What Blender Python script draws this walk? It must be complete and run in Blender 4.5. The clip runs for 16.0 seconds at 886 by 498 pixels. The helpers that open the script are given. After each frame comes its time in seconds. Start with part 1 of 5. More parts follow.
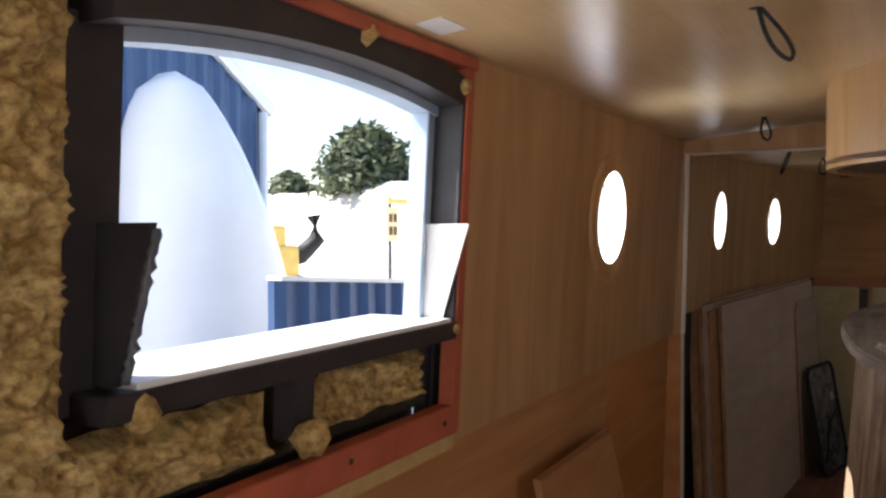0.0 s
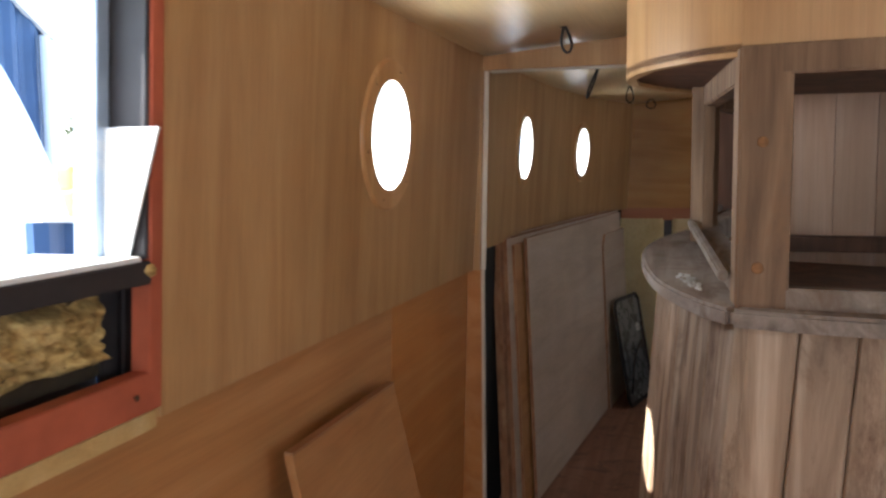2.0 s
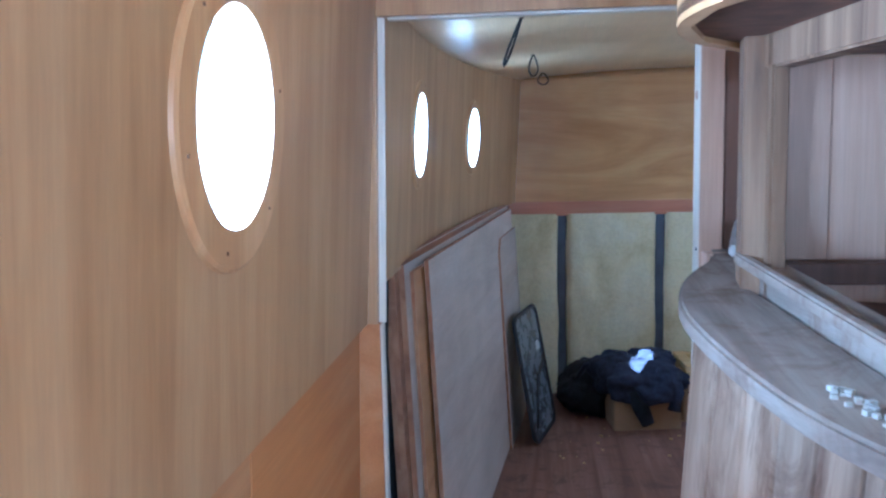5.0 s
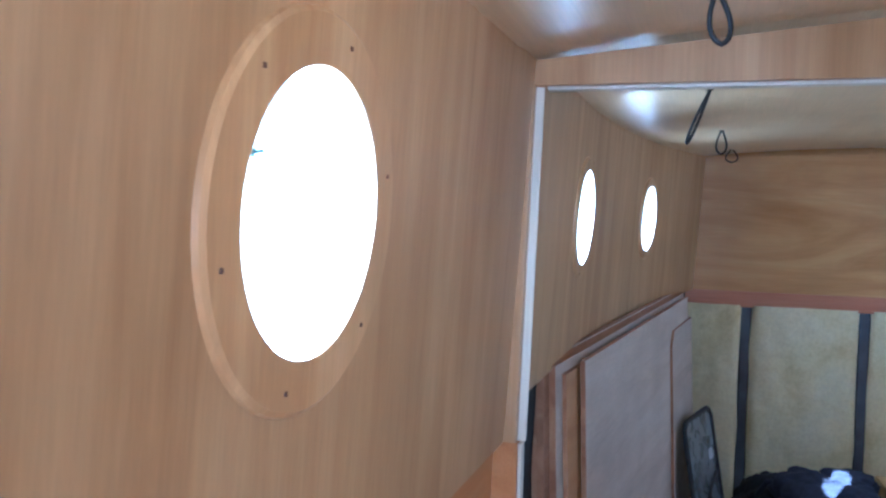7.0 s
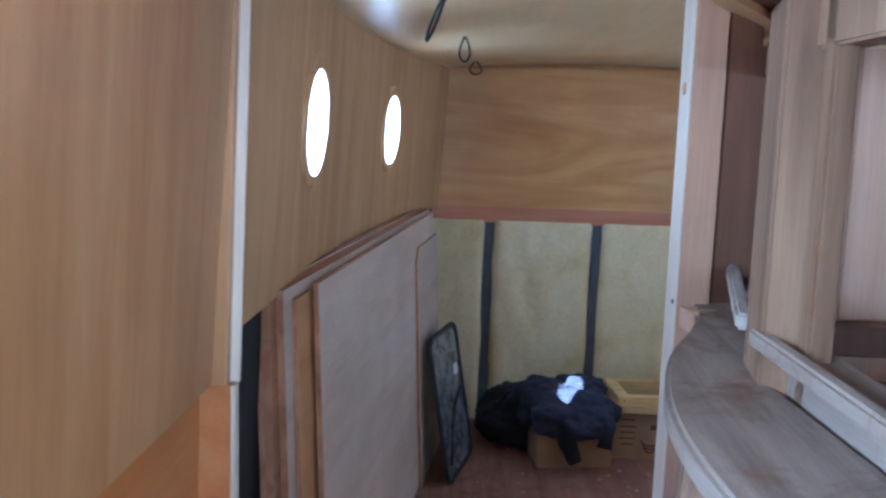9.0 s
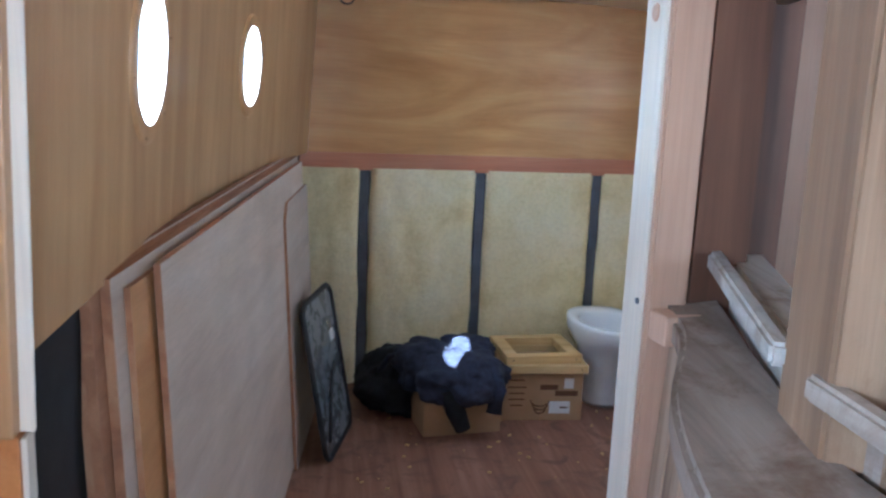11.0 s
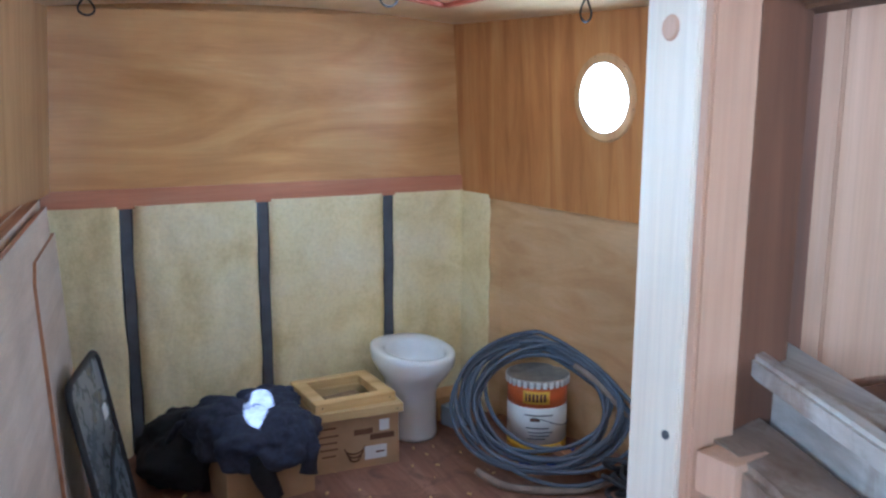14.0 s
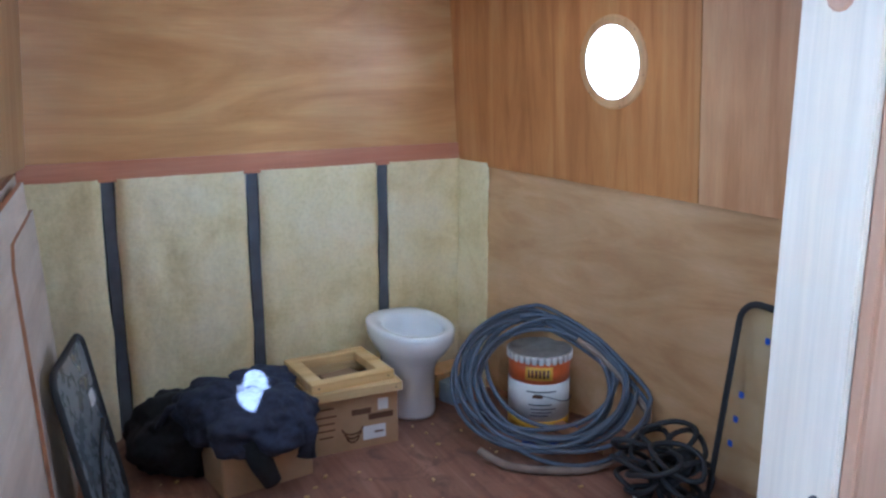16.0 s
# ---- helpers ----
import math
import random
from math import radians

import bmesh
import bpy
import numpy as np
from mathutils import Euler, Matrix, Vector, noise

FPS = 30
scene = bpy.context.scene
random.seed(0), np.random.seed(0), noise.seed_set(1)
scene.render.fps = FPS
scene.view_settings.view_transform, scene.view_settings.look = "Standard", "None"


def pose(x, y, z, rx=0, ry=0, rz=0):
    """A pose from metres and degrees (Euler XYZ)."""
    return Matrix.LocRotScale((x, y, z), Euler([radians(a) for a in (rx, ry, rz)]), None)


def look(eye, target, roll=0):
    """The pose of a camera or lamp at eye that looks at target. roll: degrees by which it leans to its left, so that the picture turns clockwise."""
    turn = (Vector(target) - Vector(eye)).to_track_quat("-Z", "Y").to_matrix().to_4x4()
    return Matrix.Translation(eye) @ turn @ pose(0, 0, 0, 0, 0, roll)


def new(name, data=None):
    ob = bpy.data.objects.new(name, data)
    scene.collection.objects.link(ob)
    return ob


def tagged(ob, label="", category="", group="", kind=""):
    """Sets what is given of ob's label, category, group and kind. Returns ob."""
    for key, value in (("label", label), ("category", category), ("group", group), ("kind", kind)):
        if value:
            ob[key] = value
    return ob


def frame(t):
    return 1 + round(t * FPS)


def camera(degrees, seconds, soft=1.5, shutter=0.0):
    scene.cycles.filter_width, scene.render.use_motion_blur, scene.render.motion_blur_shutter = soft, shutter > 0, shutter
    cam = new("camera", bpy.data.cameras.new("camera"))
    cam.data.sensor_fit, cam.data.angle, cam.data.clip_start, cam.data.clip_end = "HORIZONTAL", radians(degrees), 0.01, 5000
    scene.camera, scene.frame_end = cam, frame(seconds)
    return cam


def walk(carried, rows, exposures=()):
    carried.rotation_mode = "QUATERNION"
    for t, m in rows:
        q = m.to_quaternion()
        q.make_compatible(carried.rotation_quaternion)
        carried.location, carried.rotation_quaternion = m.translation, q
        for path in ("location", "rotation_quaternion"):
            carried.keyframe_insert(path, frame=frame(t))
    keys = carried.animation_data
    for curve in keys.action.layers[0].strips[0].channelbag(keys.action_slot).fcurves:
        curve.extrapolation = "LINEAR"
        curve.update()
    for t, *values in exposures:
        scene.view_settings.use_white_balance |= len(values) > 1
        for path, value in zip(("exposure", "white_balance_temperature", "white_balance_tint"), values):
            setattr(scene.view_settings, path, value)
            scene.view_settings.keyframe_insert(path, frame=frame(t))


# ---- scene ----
cam = camera(55.6, 16.0, soft=2.4, shutter=0.4)
PATH = [
    (0.0, (0.752, -1.136, 1.557), (-0.196, 0.624, 1.507), -0.34),
    (0.5, (0.801, -1.173, 1.535), (-0.084, 0.619, 1.474), -0.54),
    (1.0, (0.798, -1.05, 1.516), (0.05, 0.799, 1.37), -1.19),
    (1.5, (0.783, -0.888, 1.505), (0.139, 0.999, 1.348), -2.14),
    (2.0, (0.753, -0.711, 1.503), (0.176, 1.194, 1.31), -0.67),
    (2.5, (0.683, -0.535, 1.494), (0.234, 1.397, 1.222), 0.6),
    (3.0, (0.575, -0.37, 1.514), (0.266, 1.582, 1.205), -1.8),
    (3.2, (0.542, -0.299, 1.516), (0.291, 1.655, 1.168), -1.4),
    (5.3, (0.344, 0.381, 1.551), (0.137, 2.356, 1.317), -1.3),
    (5.5, (0.336, 0.436, 1.556), (0.092, 2.407, 1.324), -1.2),
    (6, (0.35, 0.57, 1.577), (-0.091, 2.516, 1.441), 0.3),
    (6.5, (0.362, 0.651, 1.571), (-0.189, 2.568, 1.422), 1.0),
    (7.0, (0.36, 0.595, 1.59), (-0.248, 2.50, 1.503), 1.4),
    (7.5, (0.352, 0.55, 1.59), (-0.172, 2.48, 1.44), 1.0),
    (8.0, (0.348, 0.62, 1.565), (0.021, 2.585, 1.392), 0.7),
    (8.5, (0.397, 0.72, 1.56), (0.181, 2.691, 1.298), 1.7),
    (9, (0.379, 0.865, 1.553), (0.347, 2.848, 1.295), 1.9),
    (11.3, (0.351, 1.307, 1.558), (0.717, 3.234, 1.165), 2.4),
    (11.5, (0.349, 1.337, 1.559), (0.785, 3.253, 1.185), 2.3),
    (12, (0.325, 1.432, 1.561), (0.889, 3.315, 1.191), 1.4),
    (12.5, (0.286, 1.524, 1.566), (0.965, 3.362, 1.167), 0.2),
    (13, (0.267, 1.559, 1.571), (0.985, 3.375, 1.138), -2.0),
    (13.5, (0.265, 1.608, 1.581), (1.052, 3.404, 1.191), -0.9),
    (14, (0.267, 1.678, 1.592), (1.106, 3.458, 1.233), 0.2),
    (14.5, (0.27, 1.739, 1.6), (1.08, 3.534, 1.251), -0.1),
    (15, (0.275, 1.791, 1.6), (1.087, 3.575, 1.203), -0.1),
    (15.5, (0.274, 1.836, 1.611), (1.106, 3.6, 1.168), -1.0),
    (16, (0.261, 1.854, 1.609), (1.135, 3.597, 1.161), 0.0),
]
walk(cam, [(t, look(e, g, r)) for t, e, g, r in PATH],
     [(0.0, 1.2, 6450, 13), (0.5, 1.3, 6500, 14), (1.0, 1.55, 6600, 14), (2.0, 2.15, 6000, 8), (3.2, 3.15, 4600, 1), (5.3, 3.4, 3900, 1), (7.0, 3.4, 4000, 2), (8.0, 3.3, 3900, 0), (9.0, 3.35, 4300, 3),
      (11.3, 3.65, 4550, 2), (13.0, 3.9, 4550, 2), (16.0, 3.9, 4400, 4)])

# ---- light ----
SUN_DIR = Vector((0.73, 0.45, -1.0)).normalized()
world = bpy.data.worlds.new("world")
scene.world = world
world.use_nodes = True
wn = world.node_tree.nodes
sky = wn.new("ShaderNodeTexSky")
sky.sky_type = "NISHITA"
sky.sun_disc = False
sky.sun_elevation = math.asin(-SUN_DIR.z)
sky.sun_rotation = math.atan2(-SUN_DIR.x, -SUN_DIR.y)
world.node_tree.links.new(sky.outputs[0], wn["Background"].inputs[0])
wn["Background"].inputs[1].default_value = 0.15
sun = new("sun", bpy.data.lights.new("sun", "SUN"))
sun.data.energy, sun.data.angle, sun.data.color = 5.0, radians(0.5), (1.0, 0.95, 0.87)
sun.matrix_world = look((0, 0, 30), Vector((0, 0, 30)) + SUN_DIR)


def opening_lamp(name, at, to, w, h, watts, color=(0.92, 0.96, 1.0)):
    """Area lamp in an opening: sky light at the portholes, added fill elsewhere."""
    li = bpy.data.lights.new(name, "AREA")
    li.shape, li.size, li.size_y, li.energy, li.color = "RECTANGLE", w, h, watts, color
    ob = new(name, li)
    ob.matrix_world = look(at, to)
    return ob


# ---- materials ----
def mat(name, rough=0.6, metal=0.0):
    m = bpy.data.materials.new(name)
    m.use_nodes = True
    b = m.node_tree.nodes["Principled BSDF"]
    b.inputs["Roughness"].default_value, b.inputs["Metallic"].default_value = rough, metal
    return m, m.node_tree.nodes, m.node_tree.links, b


def ramp(n, stops):
    r = n.new("ShaderNodeValToRGB")
    while len(r.color_ramp.elements) < len(stops):
        r.color_ramp.elements.new(0.5)
    for e, (p, c) in zip(r.color_ramp.elements, stops):
        e.position, e.color = p, (*c, 1)
    return r


def mapped(n, l, scale, turn=(0, 0, 0)):
    tc, mp = n.new("ShaderNodeTexCoord"), n.new("ShaderNodeMapping")
    mp.inputs["Scale"].default_value = scale
    mp.inputs["Rotation"].default_value = [radians(a) for a in turn]
    l.new(tc.outputs["Object"], mp.inputs["Vector"])
    return mp


def noise_of(n, l, vec, scale, detail=6, rough=0.6, warp=0.0):
    t = n.new("ShaderNodeTexNoise")
    t.inputs["Scale"].default_value, t.inputs["Detail"].default_value = scale, detail
    t.inputs["Roughness"].default_value, t.inputs["Distortion"].default_value = rough, warp
    l.new(vec.outputs[0], t.inputs["Vector"])
    return t


def mixed(n, l, kind, fac, a, b):
    x = n.new("ShaderNodeMixRGB")
    x.blend_type = kind
    for sock, v in zip(x.inputs, (fac, a, b)):
        if isinstance(v, bpy.types.NodeSocket):
            l.new(v, sock)
        elif isinstance(v, tuple):
            sock.default_value = (*v, 1)
        else:
            sock.default_value = v
    return x


def bumped(n, l, b, height, strength, dist=0.002):
    u = n.new("ShaderNodeBump")
    u.inputs["Strength"].default_value, u.inputs["Distance"].default_value = strength, dist
    l.new(height, u.inputs["Height"])
    l.new(u.outputs[0], b.inputs["Normal"])


def wood(name, dark, mid, light, grain="z", rough=0.45, figure=1.0, stain=None, bump=0.15, tint=0.12, swirl=1.2, fine_mix=0.4, broad=False):
    """Veneer or timber: long figure along one axis, fine pores, soft blotches; each piece a little different."""
    m, n, l, b = mat(name, rough)
    dark, mid, light = (tuple(1.12 * c - 0.12 * (0.3 * t[0] + 0.6 * t[1] + 0.1 * t[2]) for c in t) for t in (dark, mid, light))
    long = {"x": (0.35, 5, 5), "y": (5, 0.35, 5), "z": (5, 5, 0.35)}[grain]
    fine = {"x": (4, 160, 160), "y": (160, 4, 160), "z": (160, 160, 4)}[grain]
    if broad:
        long = tuple(0.55 if v < 1 else 3.0 for v in long)
    oi = n.new("ShaderNodeObjectInfo")
    mp = mapped(n, l, long)
    sc = n.new("ShaderNodeVectorMath")
    sc.operation = "ADD"
    mul = n.new("ShaderNodeMath")
    mul.operation = "MULTIPLY"
    mul.inputs[1].default_value = 37.0
    l.new(oi.outputs["Random"], mul.inputs[0])
    l.new(mp.outputs[0], sc.inputs[0])
    l.new(mul.outputs[0], sc.inputs[1])
    a = noise_of(n, l, sc, 1.6 * figure, 5, 0.55, swirl)
    r = ramp(n, [(0.28, dark), (0.5, mid), (0.72, light)])
    l.new(a.outputs[0], r.inputs[0])
    f = noise_of(n, l, mapped(n, l, fine), 1.0, 4, 0.7)
    fr = ramp(n, [(0.3, (0.72, 0.72, 0.72)), (0.65, (1.06, 1.06, 1.06))])
    l.new(f.outputs[0], fr.inputs[0])
    c = mixed(n, l, "MULTIPLY", fine_mix, r.outputs[0], fr.outputs[0])
    blot = noise_of(n, l, mapped(n, l, (1, 1, 1)), 2.3, 3, 0.5)
    br = ramp(n, [(0.3, (0.8, 0.78, 0.76)), (0.7, (1.1, 1.1, 1.1))])
    l.new(blot.outputs[0], br.inputs[0])
    c = mixed(n, l, "MULTIPLY", 0.7, c.outputs[0], br.outputs[0])
    if stain:
        s = noise_of(n, l, mapped(n, l, (3, 3, 1.2)), 2.6, 8, 0.72, 0.6)
        sr = ramp(n, [(0.5, (0, 0, 0)), (0.68, (1, 1, 1))])
        l.new(s.outputs[0], sr.inputs[0])
        c = mixed(n, l, "MIX", sr.outputs[0], c.outputs[0], stain)
    v = n.new("ShaderNodeHueSaturation")
    mr = n.new("ShaderNodeMapRange")
    mr.inputs["To Min"].default_value, mr.inputs["To Max"].default_value = 1 - tint, 1 + tint
    l.new(oi.outputs["Random"], mr.inputs["Value"])
    l.new(mr.outputs[0], v.inputs["Value"])
    l.new(c.outputs[0], v.inputs["Color"])
    l.new(v.outputs[0], b.inputs["Base Color"])
    bumped(n, l, b, f.outputs[0], bump)
    return m


def plain(name, color, rough=0.5, metal=0.0, var=0.25, scale=9.0, bump=0.1, dirt=None, amount=0.6):
    """A painted, cast or moulded surface with mottling at two sizes."""
    m, n, l, b = mat(name, rough, metal)
    mp = mapped(n, l, (1, 1, 1))
    a, f = noise_of(n, l, mp, scale, 4), noise_of(n, l, mp, scale * 14, 5)
    r = ramp(n, [(0.3, tuple(c * (1 - var) for c in color)), (0.7, tuple(min(1, c * (1 + var * 0.6)) for c in color))])
    l.new(a.outputs[0], r.inputs[0])
    c = r
    if dirt:
        d = noise_of(n, l, mp, scale * 0.7, 9, 0.75, 0.4)
        dr = ramp(n, [(amount, (0, 0, 0)), (amount + 0.12, (1, 1, 1))])
        l.new(d.outputs[0], dr.inputs[0])
        c = mixed(n, l, "MIX", dr.outputs[0], r.outputs[0], dirt)
    l.new(c.outputs[0], b.inputs["Base Color"])
    bumped(n, l, b, f.outputs[0], bump)
    return m


def foam_mat(name, dark, mid, light, big=14.0, pits=0.6):
    m, n, l, b = mat(name, 0.75)
    mp = mapped(n, l, (1, 1, 1))
    a, f = noise_of(n, l, mp, 3.2, 6, 0.6, 0.4), noise_of(n, l, mp, big * 4, 6, 0.65)
    r = ramp(n, [(0.25, dark), (0.5, mid), (0.75, light)])
    l.new(a.outputs[0], r.inputs[0])
    fr = ramp(n, [(0.3, (0.82, 0.8, 0.74) if pits < 0.7 else (0.32, 0.24, 0.14)), (0.6, (1.03, 1.03, 1.03))])
    l.new(f.outputs[0], fr.inputs[0])
    c = mixed(n, l, "MULTIPLY", pits, r.outputs[0], fr.outputs[0])
    l.new(c.outputs[0], b.inputs["Base Color"])
    bumped(n, l, b, f.outputs[0], 0.55, 0.006)
    return m


PLY = wood("ply_wall", (0.40, 0.22, 0.10), (0.52, 0.32, 0.16), (0.60, 0.39, 0.21), "z", 0.42)
PLY_LOW = wood("ply_lower", (0.35, 0.165, 0.07), (0.45, 0.235, 0.105), (0.52, 0.295, 0.145), "y", 0.5)
PLY_ORANGE = wood("ply_orange", (0.42, 0.17, 0.06), (0.52, 0.24, 0.09), (0.58, 0.31, 0.14), "y", 0.45)
PLY_BULK = wood("ply_bulkhead", (0.43, 0.22, 0.08), (0.55, 0.31, 0.13), (0.62, 0.39, 0.18), "x", 0.42, 1.0, swirl=2.2, fine_mix=0.3, broad=True)
PLY_RIGHT = wood("ply_right", (0.34, 0.14, 0.05), (0.47, 0.22, 0.08), (0.54, 0.29, 0.12), "z", 0.45, 1.2)
PLY_PALE = wood("ply_pale", (0.47, 0.28, 0.13), (0.58, 0.38, 0.20), (0.65, 0.46, 0.27), "y", 0.45, 1.0, swirl=2.2, fine_mix=0.3, broad=True)
PLY_RIGHT2 = wood("ply_right_light", (0.42, 0.22, 0.10), (0.54, 0.31, 0.16), (0.60, 0.38, 0.21), "z", 0.45, 1.0)
PLY_CEIL = wood("ply_ceiling", (0.60, 0.43, 0.23), (0.67, 0.50, 0.29), (0.72, 0.56, 0.35), "y", 0.3, 0.8, bump=0.05)
PLY_EDGE = wood("ply_edge", (0.22, 0.10, 0.05), (0.34, 0.17, 0.09), (0.42, 0.25, 0.14), "y", 0.7)
SHEET = wood("sheet_face", (0.46, 0.355, 0.27), (0.55, 0.44, 0.345), (0.61, 0.51, 0.42), "y", 0.55)
PINK = wood("pink_timber", (0.48, 0.28, 0.19), (0.56, 0.36, 0.26), (0.62, 0.42, 0.31), "x", 0.6)
PINE_W = wood("planed_pine", (0.70, 0.62, 0.50), (0.78, 0.72, 0.62), (0.82, 0.78, 0.70), "z", 0.5)
STUD = wood("stud_timber", (0.43, 0.27, 0.18), (0.51, 0.34, 0.24), (0.58, 0.41, 0.31), "z", 0.55)
PINE_Y = wood("yellow_pine", (0.50, 0.33, 0.14), (0.62, 0.44, 0.21), (0.70, 0.54, 0.30), "x", 0.55)
OLD = wood("weathered_board", (0.17, 0.11, 0.07), (0.36, 0.255, 0.175), (0.54, 0.42, 0.31), "z", 0.75, 1.5, (0.12, 0.06, 0.03), 0.5, 0.22)
OLD_W = wood("flaking_white_wood", (0.30, 0.26, 0.22), (0.50, 0.47, 0.43), (0.62, 0.60, 0.57), "y", 0.7, 3.0, (0.22, 0.15, 0.1), 0.4, 0.1)
OLD_H = wood("weathered_rail", (0.18, 0.135, 0.105), (0.29, 0.23, 0.185), (0.40, 0.335, 0.28), "y", 0.75, 2.2, (0.16, 0.09, 0.05), 0.5, 0.2)
OLD_POST = wood("weathered_post", (0.10, 0.055, 0.03), (0.22, 0.135, 0.08), (0.36, 0.24, 0.15), "z", 0.7, 1.8, (0.2, 0.1, 0.045), 0.4)
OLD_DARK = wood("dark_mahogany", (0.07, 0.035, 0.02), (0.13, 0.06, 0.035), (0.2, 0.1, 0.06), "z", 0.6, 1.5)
RED = plain("red_oxide", (0.45, 0.11, 0.055), 0.6, 0, 0.3, 6, 0.2, (0.5, 0.3, 0.18), 0.62)
RED_BAT = wood("red_batten", (0.40, 0.15, 0.08), (0.50, 0.21, 0.12), (0.55, 0.27, 0.16), "x", 0.55)
FOAM = foam_mat("sprayed_foam", (0.68, 0.53, 0.23), (0.84, 0.71, 0.40), (0.90, 0.80, 0.56))
FOAM_RAW = foam_mat("raw_foam", (0.30, 0.18, 0.05), (0.55, 0.38, 0.14), (0.66, 0.50, 0.22), 18, 0.95)
DARK_BROWN = plain("dark_brown", (0.05, 0.035, 0.02), 0.9, 0, 0.5, 16, 0.5, (0.2, 0.13, 0.05), 0.6)
HULL_SHADE = plain("gap_shade_black", (0.014, 0.013, 0.013), 0.85, 0, 0.4, 12, 0.3, (0.03, 0.022, 0.016), 0.66)
STEEL = plain("primed_steel", (0.035, 0.03, 0.032), 0.5, 0.0, 0.4, 7, 0.2, (0.11, 0.045, 0.02), 0.6)
RIB = plain("steel_rib", (0.11, 0.115, 0.13), 0.55, 0.2, 0.3, 9, 0.15, (0.2, 0.12, 0.06), 0.66)
PAINT_W = plain("white_paint", (0.8, 0.8, 0.79), 0.35, 0, 0.06, 5, 0.05, (0.55, 0.52, 0.46), 0.7)
SILL_B = plain("bare_aluminium", (0.42, 0.52, 0.66), 0.4, 0.3, 0.2, 7, 0.1, (0.6, 0.6, 0.6), 0.6)
FLOOR_M = wood("floor_ply", (0.15, 0.07, 0.045), (0.24, 0.125, 0.085), (0.31, 0.18, 0.13), "y", 0.6, 1.4, (0.12, 0.06, 0.04), 0.3)


# ---- mesh helpers ----
def origin_of(ob):
    p = Vector(ob.location)
    while ob.parent:
        ob = ob.parent
        p += Vector(ob.location)
    return p


def finish(name, bm, material, smooth=False):
    me = bpy.data.meshes.new(name)
    bmesh.ops.recalc_face_normals(bm, faces=bm.faces)
    bm.to_mesh(me)
    bm.free()
    me.materials.append(material)
    if smooth:
        for p in me.polygons:
            p.use_smooth = True
    return new(name, me)


def thing(name, at, label, category, group="", kind=""):
    ob = new(name)
    ob.location = at
    ob.empty_display_size = 0.05
    return tagged(ob, label, category, group, kind)


def part(name, bm, material, parent, label="", smooth=False):
    """One mesh, modelled at its place in the world, hung under a thing or a part."""
    bmesh.ops.translate(bm, verts=bm.verts, vec=-origin_of(parent))
    ob = finish(name, bm, material, smooth)
    ob.parent = parent
    return tagged(ob, label)


def solid(name, bm, material, label, category="", kind="", smooth=False, group=""):
    return tagged(finish(name, bm, material, smooth), label, category, group, kind)


def box(at, size, turn=None, bevel=0.0, bm=None):
    """A box by its middle and size, with eased edges."""
    b = bmesh.new()
    bmesh.ops.create_cube(b, size=1)
    bmesh.ops.scale(b, vec=size, verts=b.verts)
    if bevel:
        bmesh.ops.bevel(b, geom=b.edges[:], offset=bevel, segments=2, affect="EDGES", profile=0.6)
    m = Matrix.Translation(at)
    if turn is not None:
        m = m @ (turn if isinstance(turn, Matrix) else pose(0, 0, 0, *turn))
    b.transform(m)
    return joined(bm, b)


def joined(bm, b):
    if bm is None:
        return b
    me = bpy.data.meshes.new("tmp")
    b.to_mesh(me)
    b.free()
    bm.from_mesh(me)
    bpy.data.meshes.remove(me)
    return bm


def span(a, b, w, d, bevel=0.003, up=(0, 0, 1), bm=None):
    """A bar of width w and depth d from a to b."""
    a, b = Vector(a), Vector(b)
    z = (b - a).normalized()
    x = Vector(up).cross(z)
    x = x.normalized() if x.length > 1e-4 else Vector((1, 0, 0))
    y = z.cross(x)
    turn = Matrix((x, y, z)).transposed().to_4x4()
    return box((a + b) / 2, (w, d, (b - a).length), turn, bevel, bm)


def prism(loop, z0, z1, bevel=0.0, bm=None):
    """An outline in plan, raised from z0 to z1 (numbers, or functions of x and y)."""
    b = bmesh.new()
    f0 = z0 if callable(z0) else lambda x, y: z0
    f1 = z1 if callable(z1) else lambda x, y: z1
    lo = [b.verts.new((x, y, f0(x, y))) for x, y in loop]
    hi = [b.verts.new((x, y, f1(x, y))) for x, y in loop]
    b.faces.new(lo)
    b.faces.new(hi)
    for i in range(len(loop)):
        j = (i + 1) % len(loop)
        b.faces.new((lo[i], lo[j], hi[j], hi[i]))
    bmesh.ops.recalc_face_normals(b, faces=b.faces)
    if bevel:
        bmesh.ops.bevel(b, geom=b.edges[:], offset=bevel, segments=2, affect="EDGES")
    return joined(bm, b)


def tube(points, radius, sides=8, closed=False, bm=None):
    """A round hose or wire along points; radius a number or a function of the share of the way."""
    b = bmesh.new() if bm is None else bm
    pts = [Vector(p) for p in points]
    n, rings = len(pts), []
    for i, p in enumerate(pts):
        a = pts[(i - 1) % n] if closed or i else p
        c = pts[(i + 1) % n] if closed or i < n - 1 else p
        d = (c - a).normalized()
        u = d.cross(Vector((0.13, 0.21, 1))).normalized()
        v = d.cross(u)
        r = radius(i / max(1, n - 1)) if callable(radius) else radius
        rings.append([b.verts.new(p + r * (math.cos(t) * u + math.sin(t) * v)) for t in (2 * math.pi * k / sides for k in range(sides))])
    for i in range(n if closed else n - 1):
        q, s = rings[i], rings[(i + 1) % n]
        for k in range(sides):
            b.faces.new((q[k], q[(k + 1) % sides], s[(k + 1) % sides], s[k]))
    if not closed:
        b.faces.new(rings[0][::-1])
        b.faces.new(rings[-1])
    return b


